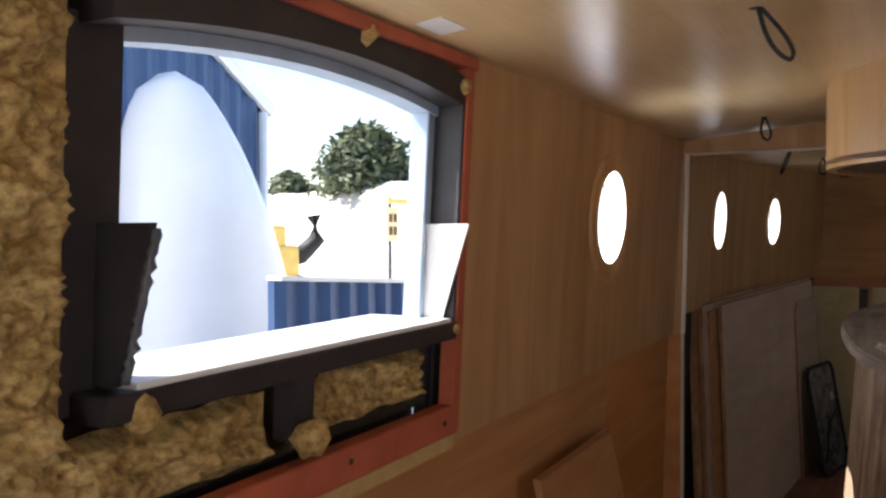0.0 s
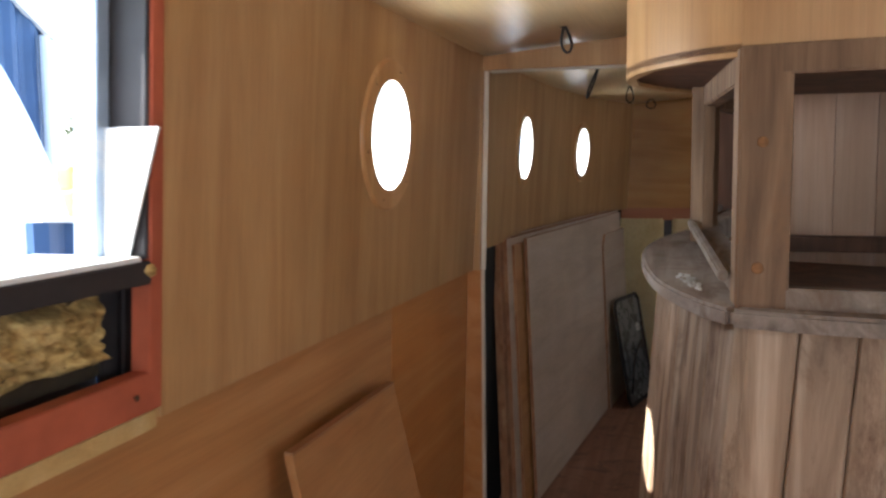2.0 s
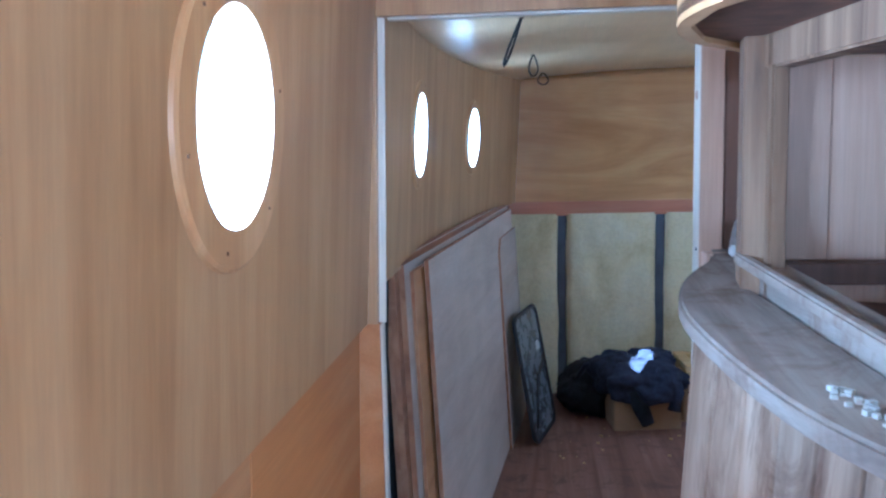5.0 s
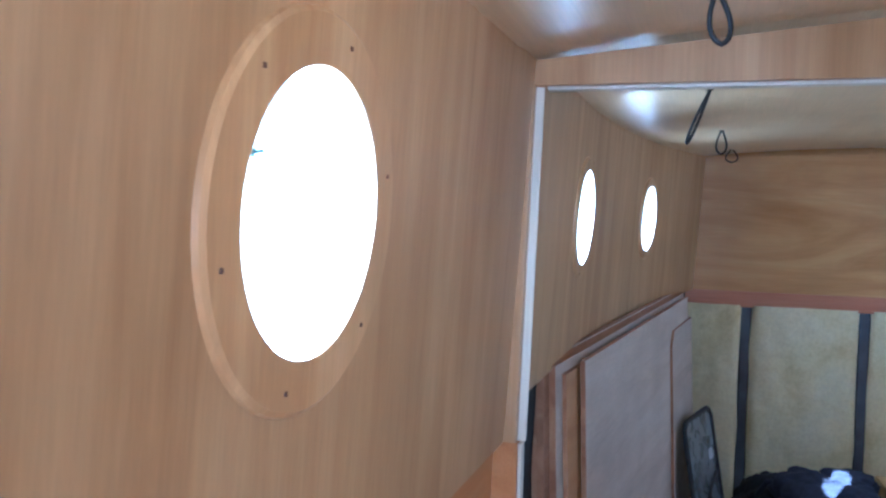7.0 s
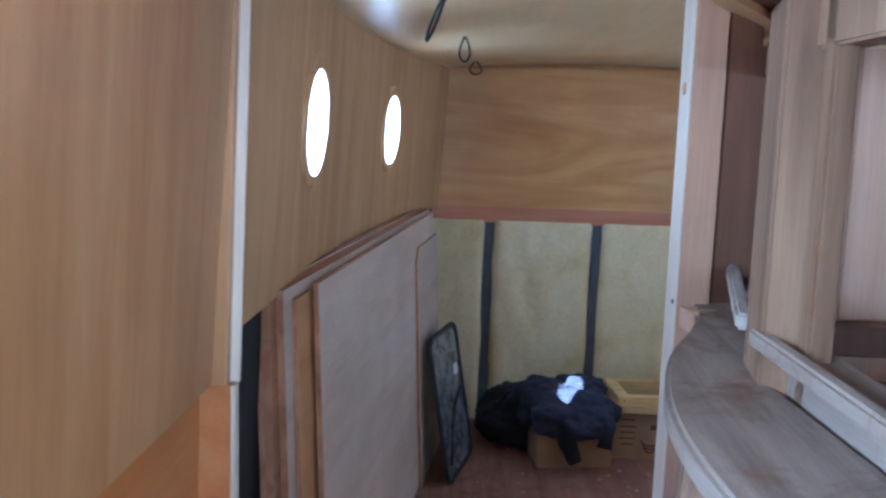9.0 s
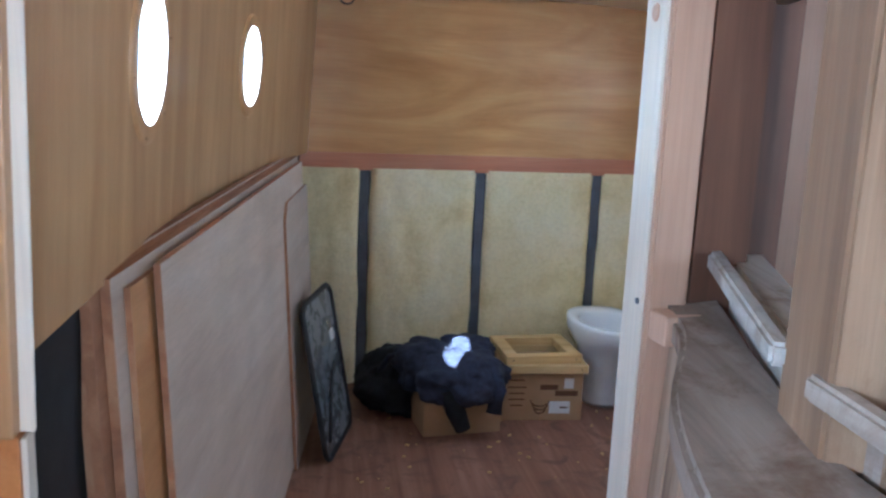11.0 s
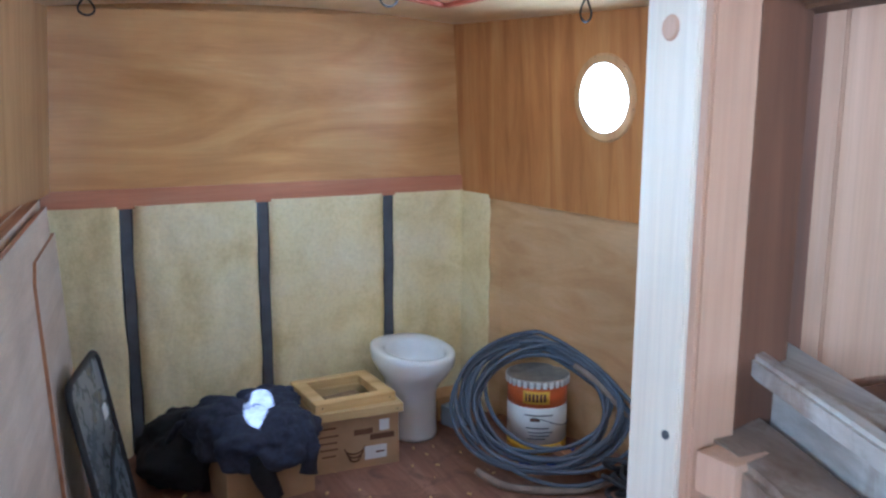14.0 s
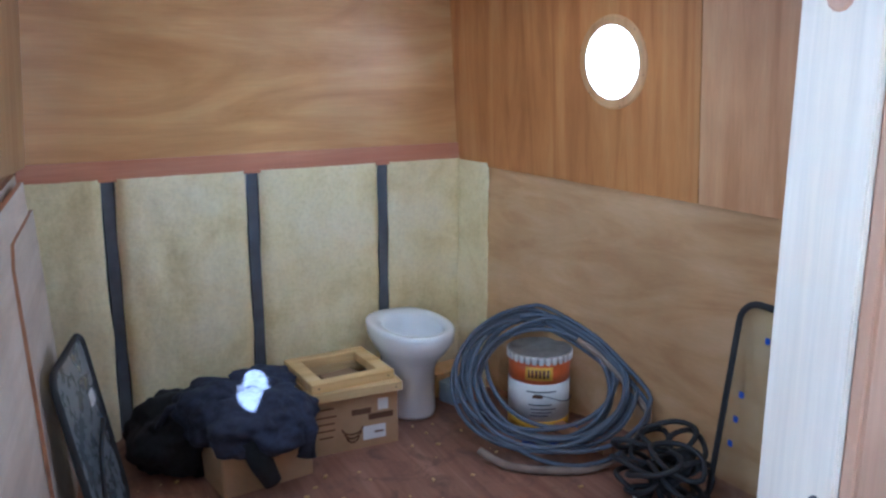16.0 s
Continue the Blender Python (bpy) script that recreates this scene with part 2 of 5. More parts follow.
def lathe(profile, at, sides=40, squash=(1, 1), bm=None):
    """A turned body from (radius, height) pairs; closed rings, capped where the radius is zero."""
    b = bmesh.new() if bm is None else bm
    rings = []
    for r, z in profile:
        rings.append([b.verts.new((at[0] + r * squash[0] * math.cos(t), at[1] + r * squash[1] * math.sin(t), at[2] + z))
                      for t in (2 * math.pi * k / sides for k in range(sides))])
    for q, s in zip(rings, rings[1:]):
        for k in range(sides):
            b.faces.new((q[k], q[(k + 1) % sides], s[(k + 1) % sides], s[k]))
    for ring, (r, z) in ((rings[0], profile[0]), (rings[-1], profile[-1])):
        if r > 1e-6 and r < 0.5:
            b.faces.new(ring)
    return b


def sheet_with_holes(y0, y1, z0, z1, place, depth, holes=(), step=0.12, bm=None):
    """A lining panel in the hull's own surface: place(y, z, d) gives a point d behind its face. holes: (y, z, radius)."""
    b = bmesh.new() if bm is None else bm
    top = z1 if callable(z1) else lambda y: z1

    def strip(loop):
        """Quads between rows of (y, z) pairs, in front and behind."""
        for d, flip in ((0.0, False), (depth, True)):
            rows = [[b.verts.new(place(y, z, d)) for y, z in row] for row in loop]
            for q, s in zip(rows, rows[1:]):
                for k in range(len(q) - 1):
                    f = (q[k], q[k + 1], s[k + 1], s[k])
                    b.faces.new(f[::-1] if flip else f)

    cuts = [y0]
    for hy, hz, r in sorted(holes):
        c = r * 1.12
        cells = (hy - c, hy + c)
        cuts += [cells[0], cells[1]]
        n = 48
        inner, outer = [], []
        for k in range(n + 1):
            t = 2 * math.pi * k / n
            ct, st = math.cos(t), math.sin(t)
            inner.append((hy + r * ct, hz + r * st))
            far = min((c / abs(ct)) if abs(ct) > 1e-6 else 9, (c / abs(st)) if abs(st) > 1e-6 else 9)
            outer.append((hy + far * ct, hz + far * st))
        strip([inner, outer])
        ring0 = [b.verts.new(place(y, z, 0.0)) for y, z in inner[:-1]]
        ring1 = [b.verts.new(place(y, z, depth)) for y, z in inner[:-1]]
        for k in range(n):
            b.faces.new((ring0[k], ring0[(k + 1) % n], ring1[(k + 1) % n], ring1[k]))
        m = 4
        ys = [hy - c + 2 * c * k / m for k in range(m + 1)]
        strip([[(y, z0) for y in ys], [(y, hz - c) for y in ys]])
        strip([[(y, hz + c) for y in ys], [(y, top(y)) for y in ys]])
    cuts.append(y1)
    for a, e in zip(cuts[::2], cuts[1::2]):
        if e - a < 1e-4:
            continue
        m = max(1, round((e - a) / step))
        ys = [a + (e - a) * k / m for k in range(m + 1)]
        strip([[(y, z0 + (top(y) - z0) * s) for y in ys] for s in (0, 0.33, 0.66, 1)])
    edge = lambda y, z: [b.verts.new(place(y, z, d)) for d in (0.0, depth)]
    for y in (y0, y1):
        (p, q), (r, s) = edge(y, z0), edge(y, top(y))
        b.faces.new((p, q, s, r))
    m = max(1, round((y1 - y0) / step))
    for zf in (lambda y: z0, top):
        rows = [edge(y0 + (y1 - y0) * k / m, zf(y0 + (y1 - y0) * k / m)) for k in range(m + 1)]
        for (p, q), (r, s) in zip(rows, rows[1:]):
            b.faces.new((p, q, s, r))
    bmesh.ops.remove_doubles(b, verts=b.verts, dist=0.0004)
    return b


def lumpy(bm, amount, scale, seed=0.0):
    bm.normal_update()
    for v in bm.verts:
        q = v.co * scale + Vector((seed, seed * 1.7, -seed))
        v.co += v.normal * amount * (noise.noise(q) + 0.5 * noise.noise(q * 2.3) + 0.25 * noise.noise(q * 5.1))
    return bm


# ---- the boat's shape ----
PZ, PR, LEAN = 1.585, 0.138, 0.06   # porthole height and radius, tumblehome
EDGE_Z = 1.128                       # lower edge of the upper linings
BOW_L, JAMB = 2.9, 2.24


def left_x(y):
    return 0.0 if y < BOW_L else 0.044 * (y - BOW_L) ** 2


def left(y, z, d=0.0):
    return (left_x(y) + LEAN * (z - PZ) - d, y, z)


def right_x(y):
    return 2.44 if y < 2.9 else 2.44 - 0.022 * (y - 2.9) ** 2 - 0.055 * (y - 2.9)


def right(y, z, d=0.0):
    return (right_x(y) - LEAN * (z - PZ) + d, y, z)


def ceiling_z(x, y):
    s = (x - 1.22) / 1.25
    return 1.885 + 0.085 * (1 - s * s) + (0.012 if y > JAMB else 0.0)


def wall_top(side):
    return lambda y: ceiling_z(left_x(y) + 0.03 if side == "l" else right_x(y) - 0.03, y) + 0.004


BULK_L, BULK_R = (0.24, 5.47), (2.15, 5.51)    # ends of the forward bulkhead


def bulk_y(x):
    return BULK_L[1] + (x - BULK_L[0]) * (BULK_R[1] - BULK_L[1]) / (BULK_R[0] - BULK_L[0])


# floor
bm = box((1.2625, 1.4, -0.02), (2.875, 9.4, 0.04))
floor = solid("floor", bm, FLOOR_M, "dusty reddish-brown plywood floor of the boat", "floor", "structure")

# ceiling: cambered varnished ply in two lengths
def ceiling_sheet(name, y0, y1, x0, x1, label, hole=None):
    b = bmesh.new()
    nx, ny = 26, 34
    for dz, flip in ((0.0, False), (0.015, True)):
        g = [[b.verts.new((x0(y) + (x1(y) - x0(y)) * i / nx, y, 0)) for i in range(nx + 1)] for y in (y0 + (y1 - y0) * j / ny for j in range(ny + 1))]
        for row in g:
            for v in row:
                v.co.z = ceiling_z(v.co.x, v.co.y) + dz
        for j in range(ny):
            for i in range(nx):
                q = (g[j][i], g[j][i + 1], g[j + 1][i + 1], g[j + 1][i])
                c = sum((v.co for v in q), Vector()) / 4
                if hole and hole[0] < c.x < hole[1] and hole[2] < c.y < hole[3]:
                    continue
                b.faces.new(q[::-1] if flip else q)
    return solid(name, b, PLY_CEIL, label, "ceiling", "structure", smooth=True)


ceiling_sheet("ceiling", -3.3, JAMB, lambda y: -0.05, lambda y: 2.6, "pale varnished plywood ceiling, gently cambered")
ceiling_sheet("ceiling_fore", JAMB, 5.72, lambda y: left_x(y) - 0.1, lambda y: 2.6, "pale varnished plywood ceiling over the bow cabin", (1.40, 1.80, 4.05, 4.70))

# left wall, upper linings
P1, P2, P3 = 1.312, 3.055, 4.335
wall_left = solid("wall_left", sheet_with_holes(0.365, JAMB, EDGE_Z, wall_top("l"), left, 0.009, [(P1, PZ, 0.16)]),
                  PLY, "warm varnished plywood lining with upright grain", "wall", "structure", smooth=False)
wall_left_fore = solid("wall_left_fore", sheet_with_holes(JAMB + 0.04, 5.50, 1.19, wall_top("l"), lambda y, z, d: left(y, z, d - 0.002), 0.009,
                       [(P2, PZ, 0.16), (P3, PZ, 0.16)]), PLY, "warm plywood lining that curves in towards the bow", "wall", "structure")
# left wall, lower linings
def low(y, z, d=0.0):
    return (left_x(y) - 0.047 - 0.03 * (EDGE_Z - z) - d, y, z)


solid("wall_left_low", sheet_with_holes(-3.3, 1.44, 0.0, EDGE_Z + 0.012, low, 0.009), PLY_LOW, "brown plywood lining under the gunwale", "wall", "structure")
solid("wall_left_low_fore", sheet_with_holes(1.446, JAMB, 0.0, EDGE_Z + 0.012, low, 0.009), PLY_ORANGE, "orange plywood lining under the gunwale", "wall", "structure")
# near-black colour stands in for the shadow between partition and sheets
solid("wall_left_bow", sheet_with_holes(JAMB + 0.04, 5.55, 0.0, 1.20, lambda y, z, d: low(y, z, d + 0.01), 0.02), HULL_SHADE, "hull side behind stacked sheets, painted near-black for the shade there", "wall", "structure")

# steel hull skin outside, pierced for the portholes and the window
WIN = (-0.445, 0.325, 1.375, 1.80)
def skin(y, z, d=0.0):
    return left(y, z, (0.085 if y < WIN[1] + 0.001 else 0.05) + d)


hull = bmesh.new()
sheet_with_holes(WIN[1] + 0.02, 5.75, -0.1, lambda y: 2.05, skin, 0.006, [(P1, PZ, 0.139), (P2, PZ, 0.15), (P3, PZ, 0.15)], bm=hull)
sheet_with_holes(-3.4, WIN[0], -0.1, lambda y: 2.05, skin, 0.006, bm=hull)
sheet_with_holes(WIN[0], WIN[1], -0.1, WIN[2], skin, 0.006, bm=hull)
sheet_with_holes(WIN[0], WIN[1], 1.845, 2.05, skin, 0.006, bm=hull)
sheet_with_holes(WIN[1] - 0.01, WIN[1] + 0.14, -0.1, lambda y: 2.05, lambda y, z, d: left(y, z, 0.07 + d), 0.006, bm=hull)
solid("hull_left", hull, STEEL, "dark primed steel side of the boat", "hull", "structure")

# right wall
# RP1 is in view; RP2 is unseen, added by symmetry
RP1, RP2 = 4.48, 2.64
R_FILL_GAP = (-1.25, -0.45, 1.22, 1.80)      # unseen opening added in the right side for fill, behind where the walk begins
bm = sheet_with_holes(R_FILL_GAP[1], 4.062, 1.10, wall_top("r"), right, 0.01, [(RP2, PZ, 0.16)])
sheet_with_holes(-3.3, R_FILL_GAP[0], 1.10, wall_top("r"), right, 0.01, bm=bm)
sheet_with_holes(R_FILL_GAP[0], R_FILL_GAP[1], 1.10, R_FILL_GAP[2], right, 0.01, bm=bm)
sheet_with_holes(R_FILL_GAP[0], R_FILL_GAP[1], R_FILL_GAP[3], wall_top("r"), right, 0.01, bm=bm)
solid("wall_right", bm, PLY_RIGHT2, "light orange plywood lining with upright grain", "wall", "structure")
solid("wall_right_fore", sheet_with_holes(4.066, 5.7, 1.10, wall_top("r"), right, 0.01, [(RP1, PZ, 0.16)]), PLY_RIGHT, "orange-brown plywood lining with upright grain", "wall", "structure")
def right_low(y, z, d=0.0):
    return (right(y, 1.10)[0] + 0.012 + 0.17 * (1.112 - z) * max(0.0, min(1.0, (5.15 - y) / 0.5)) + d, y, z)


solid("wall_right_low", sheet_with_holes(-3.3, 5.31, 0.0, 1.112, right_low, 0.01), PLY_PALE, "pale plywood lining with wavy lengthwise grain", "wall", "structure")
def skin_r(y, z, d=0.0):
    return right(y, z, 0.056 + 0.175 * max(0.0, 1.25 - z) + d)


hull = sheet_with_holes(R_FILL_GAP[1], 5.8, -0.1, lambda y: 2.05, skin_r, 0.006, [(RP2, PZ, 0.15), (RP1, PZ, 0.15)])
sheet_with_holes(-3.4, R_FILL_GAP[0], -0.1, lambda y: 2.05, skin_r, 0.006, bm=hull)
sheet_with_holes(R_FILL_GAP[0], R_FILL_GAP[1], -0.1, R_FILL_GAP[2], skin_r, 0.006, bm=hull)
sheet_with_holes(R_FILL_GAP[0], R_FILL_GAP[1], R_FILL_GAP[3], 2.05, skin_r, 0.006, bm=hull)
solid("hull_right", hull, STEEL, "dark primed steel side of the boat", "hull", "structure")
solid("roof", sheet_with_holes(-3.4, 5.9, -0.05, 2.5, lambda y, z, d: (z, y, 2.03 + d), 0.006, step=1.0), STEEL, "steel roof plate over the lining", "roof", "structure")

# added, unseen stern bulkhead with an open doorway, behind where the walk begins
bm = box((0.35, -3.33, 0.97), (1.0, 0.03, 2.0))
box((2.15, -3.33, 0.97), (0.9, 0.03, 2.0), bm=bm)
solid("wall_aft", bm, PLY_LOW, "unseen plywood bulkhead added astern, with a gap for a fill lamp", "wall", "structure")
# fill lamp added in the unseen doorway, brightens the wheelhouse front
opening_lamp("aft_fill", (1.3, -3.28, 1.05), (1.3, 0, 1.0), 0.8, 1.7, 6.5)
# fill lamp at the added right-side opening, no window known there
opening_lamp("starboard_fill", (2.44, -0.85, 1.5), (0.6, -0.3, 1.9), 0.75, 0.5, 2.2)
# fill lamp added under the closed roof plate to brighten the bow cabin
opening_lamp("bow_fill", (1.58, 4.35, 2.015), (1.58, 4.35, 0.0), 0.3, 0.5, 0.3)


# ---- portholes ----
def porthole(y, surface, inset, big, watts):
    """Recessed ply liner ring, white metal rim, pane. surface: the wall's own place()."""
    at = Vector(surface(y, PZ))
    p = thing("porthole", at, "round porthole with a plywood liner ring and white rim", "porthole", "portholes along the hull")
    n = 56

    def ring(profile):
        """A turned ring; profile: (radius, depth behind the lining's face)."""
        b = bmesh.new()
        rows = [[b.verts.new(surface(y + r * math.cos(t), PZ + r * math.sin(t), d)) for t in (2 * math.pi * k / n for k in range(n))] for r, d in profile]
        for q, s in zip(rows, rows[1:] + rows[:1]):
            for k in range(n):
                b.faces.new((q[k], q[(k + 1) % n], s[(k + 1) % n], s[k]))
        return b

    e = big
    liner = part("liner_ring", ring([(PR, -inset), (e - 0.007, -inset), (e - 0.002, -inset * 0.6), (e, 0.001), (e, 0.006), (PR, 0.006)]), PLY, p, "plywood liner ring")
    part("reveal", ring([(PR - 0.001, -inset + 0.001), (PR + 0.004, -inset + 0.001), (PR + 0.004, 0.045), (PR - 0.001, 0.045)]), PAINT_W, p, "white painted reveal", False)
    part("rim", ring([(PR - 0.003, 0.045), (0.20, 0.045), (0.20, 0.048), (PR - 0.003, 0.048)]), SILL_B, p, "grey metal rim")
    for k in range(6):
        t = radians(15 + 60 * k)
        c = Vector(surface(y + (PR + 0.030) * math.cos(t), PZ + (PR + 0.030) * math.sin(t), -inset))
        part("screw", box(c, (0.003, 0.005, 0.005), None, 0.001), OLD_DARK, liner)
    at2, way = Vector(surface(y, PZ, 0.075)), Vector(surface(y, PZ, 0.0)) - Vector(surface(y, PZ, 1.0))
    li = opening_lamp("porthole_light", at2, at2 + way + Vector((0, 0, 0.06)), 0.26, 0.26, watts, (0.86, 0.93, 1.0))
    li.data.shape = "DISK"
    return p


porthole(P1, left, 0.009, 0.192, 1.3)
porthole(P2, lambda y, z, d=0.0: left(y, z, d - 0.002), 0.008, 0.178, 0.52)
porthole(P3, lambda y, z, d=0.0: left(y, z, d - 0.002), 0.008, 0.178, 0.52)
porthole(RP1, right, 0.008, 0.176, 0.66)
# added porthole out of view, its lamp brightens the left wall
porthole(RP2, right, 0.008, 0.176, 0.55)

# ---- doorway trim between the cabins ----
trim = thing("trim", (0, JAMB, 0), "pale planed softwood trim round the opening to the bow cabin", "trim", kind="structure")
part("jamb", box((-0.042, JAMB + 0.02, EDGE_Z / 2), (0.088, 0.034, EDGE_Z), None, 0.002), PLY_ORANGE, trim, "orange plywood return")
part("edge_strip", span((0.006, JAMB + 0.02, 0.0), (0.006, JAMB + 0.02, EDGE_Z - 0.002), 0.008, 0.03), PINE_W, trim, "pale edge strip")
part("jamb", span((-0.022, JAMB + 0.016, EDGE_Z), (-0.002, JAMB + 0.016, 1.90), 0.036, 0.04), PLY, trim)
part("edge_strip", span((0.0, JAMB + 0.024, EDGE_Z), (0.018, JAMB + 0.024, 1.845), 0.008, 0.03), PINE_W, trim, "pale edge strip")
part("header", prism([(0.0, JAMB - 0.002), (0.80, JAMB - 0.002), (0.80, JAMB + 0.04), (0.0, JAMB + 0.04)], 1.845, lambda x, y: ceiling_z(x, y - 0.2) + 0.003), PLY, trim)
part("edge_strip", span((0.04, JAMB + 0.028, 1.841), (0.80, JAMB + 0.028, 1.841), 0.03, 0.008), PINE_W, trim, "pale edge strip")

# ---- forward bulkhead ----
def bulk_panel(z0, z1, d0, d1, x0=BULK_L[0] - 0.03, x1=BULK_R[0] + 0.05):
    xs = [x0 + (x1 - x0) * k / 20 for k in range(21)]
    return prism([(x, bulk_y(x) - d0) for x in xs] + [(x, bulk_y(x) - d1) for x in xs[::-1]], z0, z1)


wall_bow = solid("wall_bow", bulk_panel(1.195, lambda x, y: ceiling_z(x, y) + 0.004, -0.01, 0.0), PLY_BULK, "honey plywood bulkhead with dark swirling grain", "wall", "structure")
solid("batten", bulk_panel(1.112, 1.197, -0.01, 0.014), RED_BAT, "pinkish-red timber batten under the plywood", "batten", "structure")
solid("hull_bow", bulk_panel(-0.05, 1.12, -0.16, -0.10), STEEL, "steel bulkhead behind the foam", "hull", "structure")


def foam_bay(name, x0, x1, z0, z1, y_of, seed, bulge=0.03):
    """One sprayed bay between two ribs: rounded at its edges, lumpy on its face."""
    b = bmesh.new()
    nx, nz = max(8, int((x1 - x0) / 0.02)), 50
    g = []
    for j in range(nz + 1):
        row = []
        for i in range(nx + 1):
            u, w = i / nx, j / nz
            x, z = x0 + (x1 - x0) * u, z0 + (z1 - z0) * w
            e = min(1, min(u, 1 - u) * (x1 - x0) / 0.04)
            wob = 0.008 * noise.noise(Vector((x * 3 + seed, z * 5, seed)))
            d = bulge * math.sqrt(max(0, 1 - (1 - e) ** 2)) + 0.013 * noise.noise(Vector((x * 11, z * 4, seed))) + 0.006 * noise.noise(Vector((x * 28, z * 28, seed)))
            row.append(b.verts.new((x + wob * (1 if u in (0, 1) else 0), y_of(x) - d, z)))
        g.append(row)
    for j in range(nz):
        for i in range(nx):
            b.faces.new((g[j][i], g[j][i + 1], g[j + 1][i + 1], g[j + 1][i]))
    return b


RIBS = (0.555, 1.148, 1.768)
foam_wall = thing("foam_wall", (1.2, 5.5, 0), "pale yellow sprayed foam insulation between steel ribs", "insulation", kind="structure")
edges = [0.20, *RIBS, 2.19]
for k, (a, c) in enumerate(zip(edges, edges[1:])):
    part("foam_bay", foam_bay("foam", a + (0.026 if k else 0), c - (0.026 if k < 3 else 0), 0.0, 1.125, bulk_y, 3.1 * k), FOAM, foam_wall, smooth=True)
for x in RIBS:
    b = bmesh.new()
    prism([(x - 0.022, bulk_y(x) + 0.09), (x + 0.022, bulk_y(x) + 0.09), (x + 0.022, bulk_y(x) - 0.004), (x - 0.022, bulk_y(x) - 0.004)], 0.0, 1.13, bm=b)
    part("rib", b, RIB, foam_wall, "grey steel rib")
# foam wraps on to the right-hand side as far as the pale lining
b = bmesh.new()
rows = []
for j in range(41):
    z = 1.12 * j / 40
    row = []
    for i in range(13):
        y = 5.27 + 0.31 * i / 12 + (0.012 * noise.noise(Vector((0, z * 16, 4))) if i == 0 else 0)
        row.append(b.verts.new((right_low(y, z)[0] - 0.012 - 0.014 * min(1, i / 2) - 0.006 * noise.noise(Vector((y * 12, z * 9, 2))), y, z)))
    rows.append(row)
for q, s in zip(rows, rows[1:]):
    for k in range(12):
        b.faces.new((q[k], q[k + 1], s[k + 1], s[k]))
part("foam_bay", b, FOAM, foam_wall, smooth=True)


# ---- the unfinished window in the left side ----
def win(y, z, d=0.0):
    return Vector(left(y, z, d))


def arch(y):
    """Height of the window's curved head."""
    s = (y - 0.5 * (WIN[0] + WIN[1])) / (0.5 * (WIN[1] - WIN[0]))
    return 1.825 - 0.03 * s * s


window = thing("window_1", (-0.05, -0.06, WIN[2]), "unglazed arched window opening with dark steel edging and white sill", "window", kind="structure")


def bar_yz(y0, y1, z0, z1, d0, d1, bevel=0.002):
    """A bar in the side's own plane, from depth d0 (room side) to d1."""
    b = bmesh.new()
    v = [b.verts.new(win(y, z, d)) for d in (d0, d1) for y, z in ((y0, z0), (y1, z0), (y1, z1), (y0, z1))]
    for q in ((0, 1, 2, 3), (7, 6, 5, 4), (0, 4, 5, 1), (1, 5, 6, 2), (2, 6, 7, 3), (3, 7, 4, 0)):
        b.faces.new([v[i] for i in q])
    bmesh.ops.recalc_face_normals(b, faces=b.faces)
    if bevel:
        bmesh.ops.bevel(b, geom=b.edges[:], offset=bevel, segments=2, affect="EDGES")
    return b


def arch_bar(z_lo, z_hi, d0, d1, y0, y1):
    b = bmesh.new()
    n, rows = 24, []
    for k in range(n + 1):
        y = y0 + (y1 - y0) * k / n
        rows.append([b.verts.new(win(y, z, d)) for z, d in ((arch(y) + z_lo, d0), (arch(y) + z_hi, d0), (arch(y) + z_hi, d1), (arch(y) + z_lo, d1))])
    for q, s in zip(rows, rows[1:]):
        for k in range(4):
            b.faces.new((q[k], q[(k + 1) % 4], s[(k + 1) % 4], s[k]))
    b.faces.new(rows[0])
    b.faces.new(rows[-1])
    return b


part("head_bar", arch_bar(0.0, 0.055, 0.0, 0.09, WIN[0] - 0.06, WIN[1] + 0.012), STEEL, window, "dark steel head bar")
part("head_flange", arch_bar(-0.018, 0.002, 0.055, 0.10, WIN[0], WIN[1] + 0.005), SILL_B, window, "pale metal flange")
part("side_bar", bar_yz(WIN[0] - 0.115, WIN[0] + 0.004, 1.345, 1.80, 0.055, 0.085), STEEL, window, "dark steel side bar")
part("side_bar", bar_yz(WIN[1], WIN[1] + 0.014, 1.375, 1.81, 0.0, 0.085), STEEL, window, "dark steel side bar")
part("side_flange", bar_yz(WIN[1] - 0.03, WIN[1] - 0.002, 1.375, 1.79, 0.06, 0.10), SILL_B, window, "bluish metal flange")
part("sill_bar", bar_yz(WIN[0] - 0.06, WIN[1] + 0.01, 1.338, 1.372, -0.004, 0.085), STEEL, window, "dark steel sill bar")
part("sill", bar_yz(WIN[0] - 0.01, WIN[1] - 0.004, 1.366, 1.380, 0.002, 0.19), PAINT_W, window, "white painted sill")
# tapered cheeks that stand in from the lower corners
for y, m, w in ((WIN[0] - 0.03, STEEL, 0.012), (WIN[1] - 0.014, PAINT_W, 0.006)):
    b = bmesh.new()
    pts = [win(y, 1.376, 0.02), win(y, 1.376, 0.085), win(y, 1.565, 0.085), win(y, 1.565, -0.03)]
    lo = [b.verts.new(p) for p in pts]
    hi = [b.verts.new(p + Vector((0, w, 0))) for p in pts]
    b.faces.new(lo)
    b.faces.new(hi)
    for k in range(4):
        b.faces.new((lo[k], lo[(k + 1) % 4], hi[(k + 1) % 4], hi[k]))
    bmesh.ops.recalc_face_normals(b, faces=b.faces)
    part("cheek", b, m, window, "tapered metal cheek")
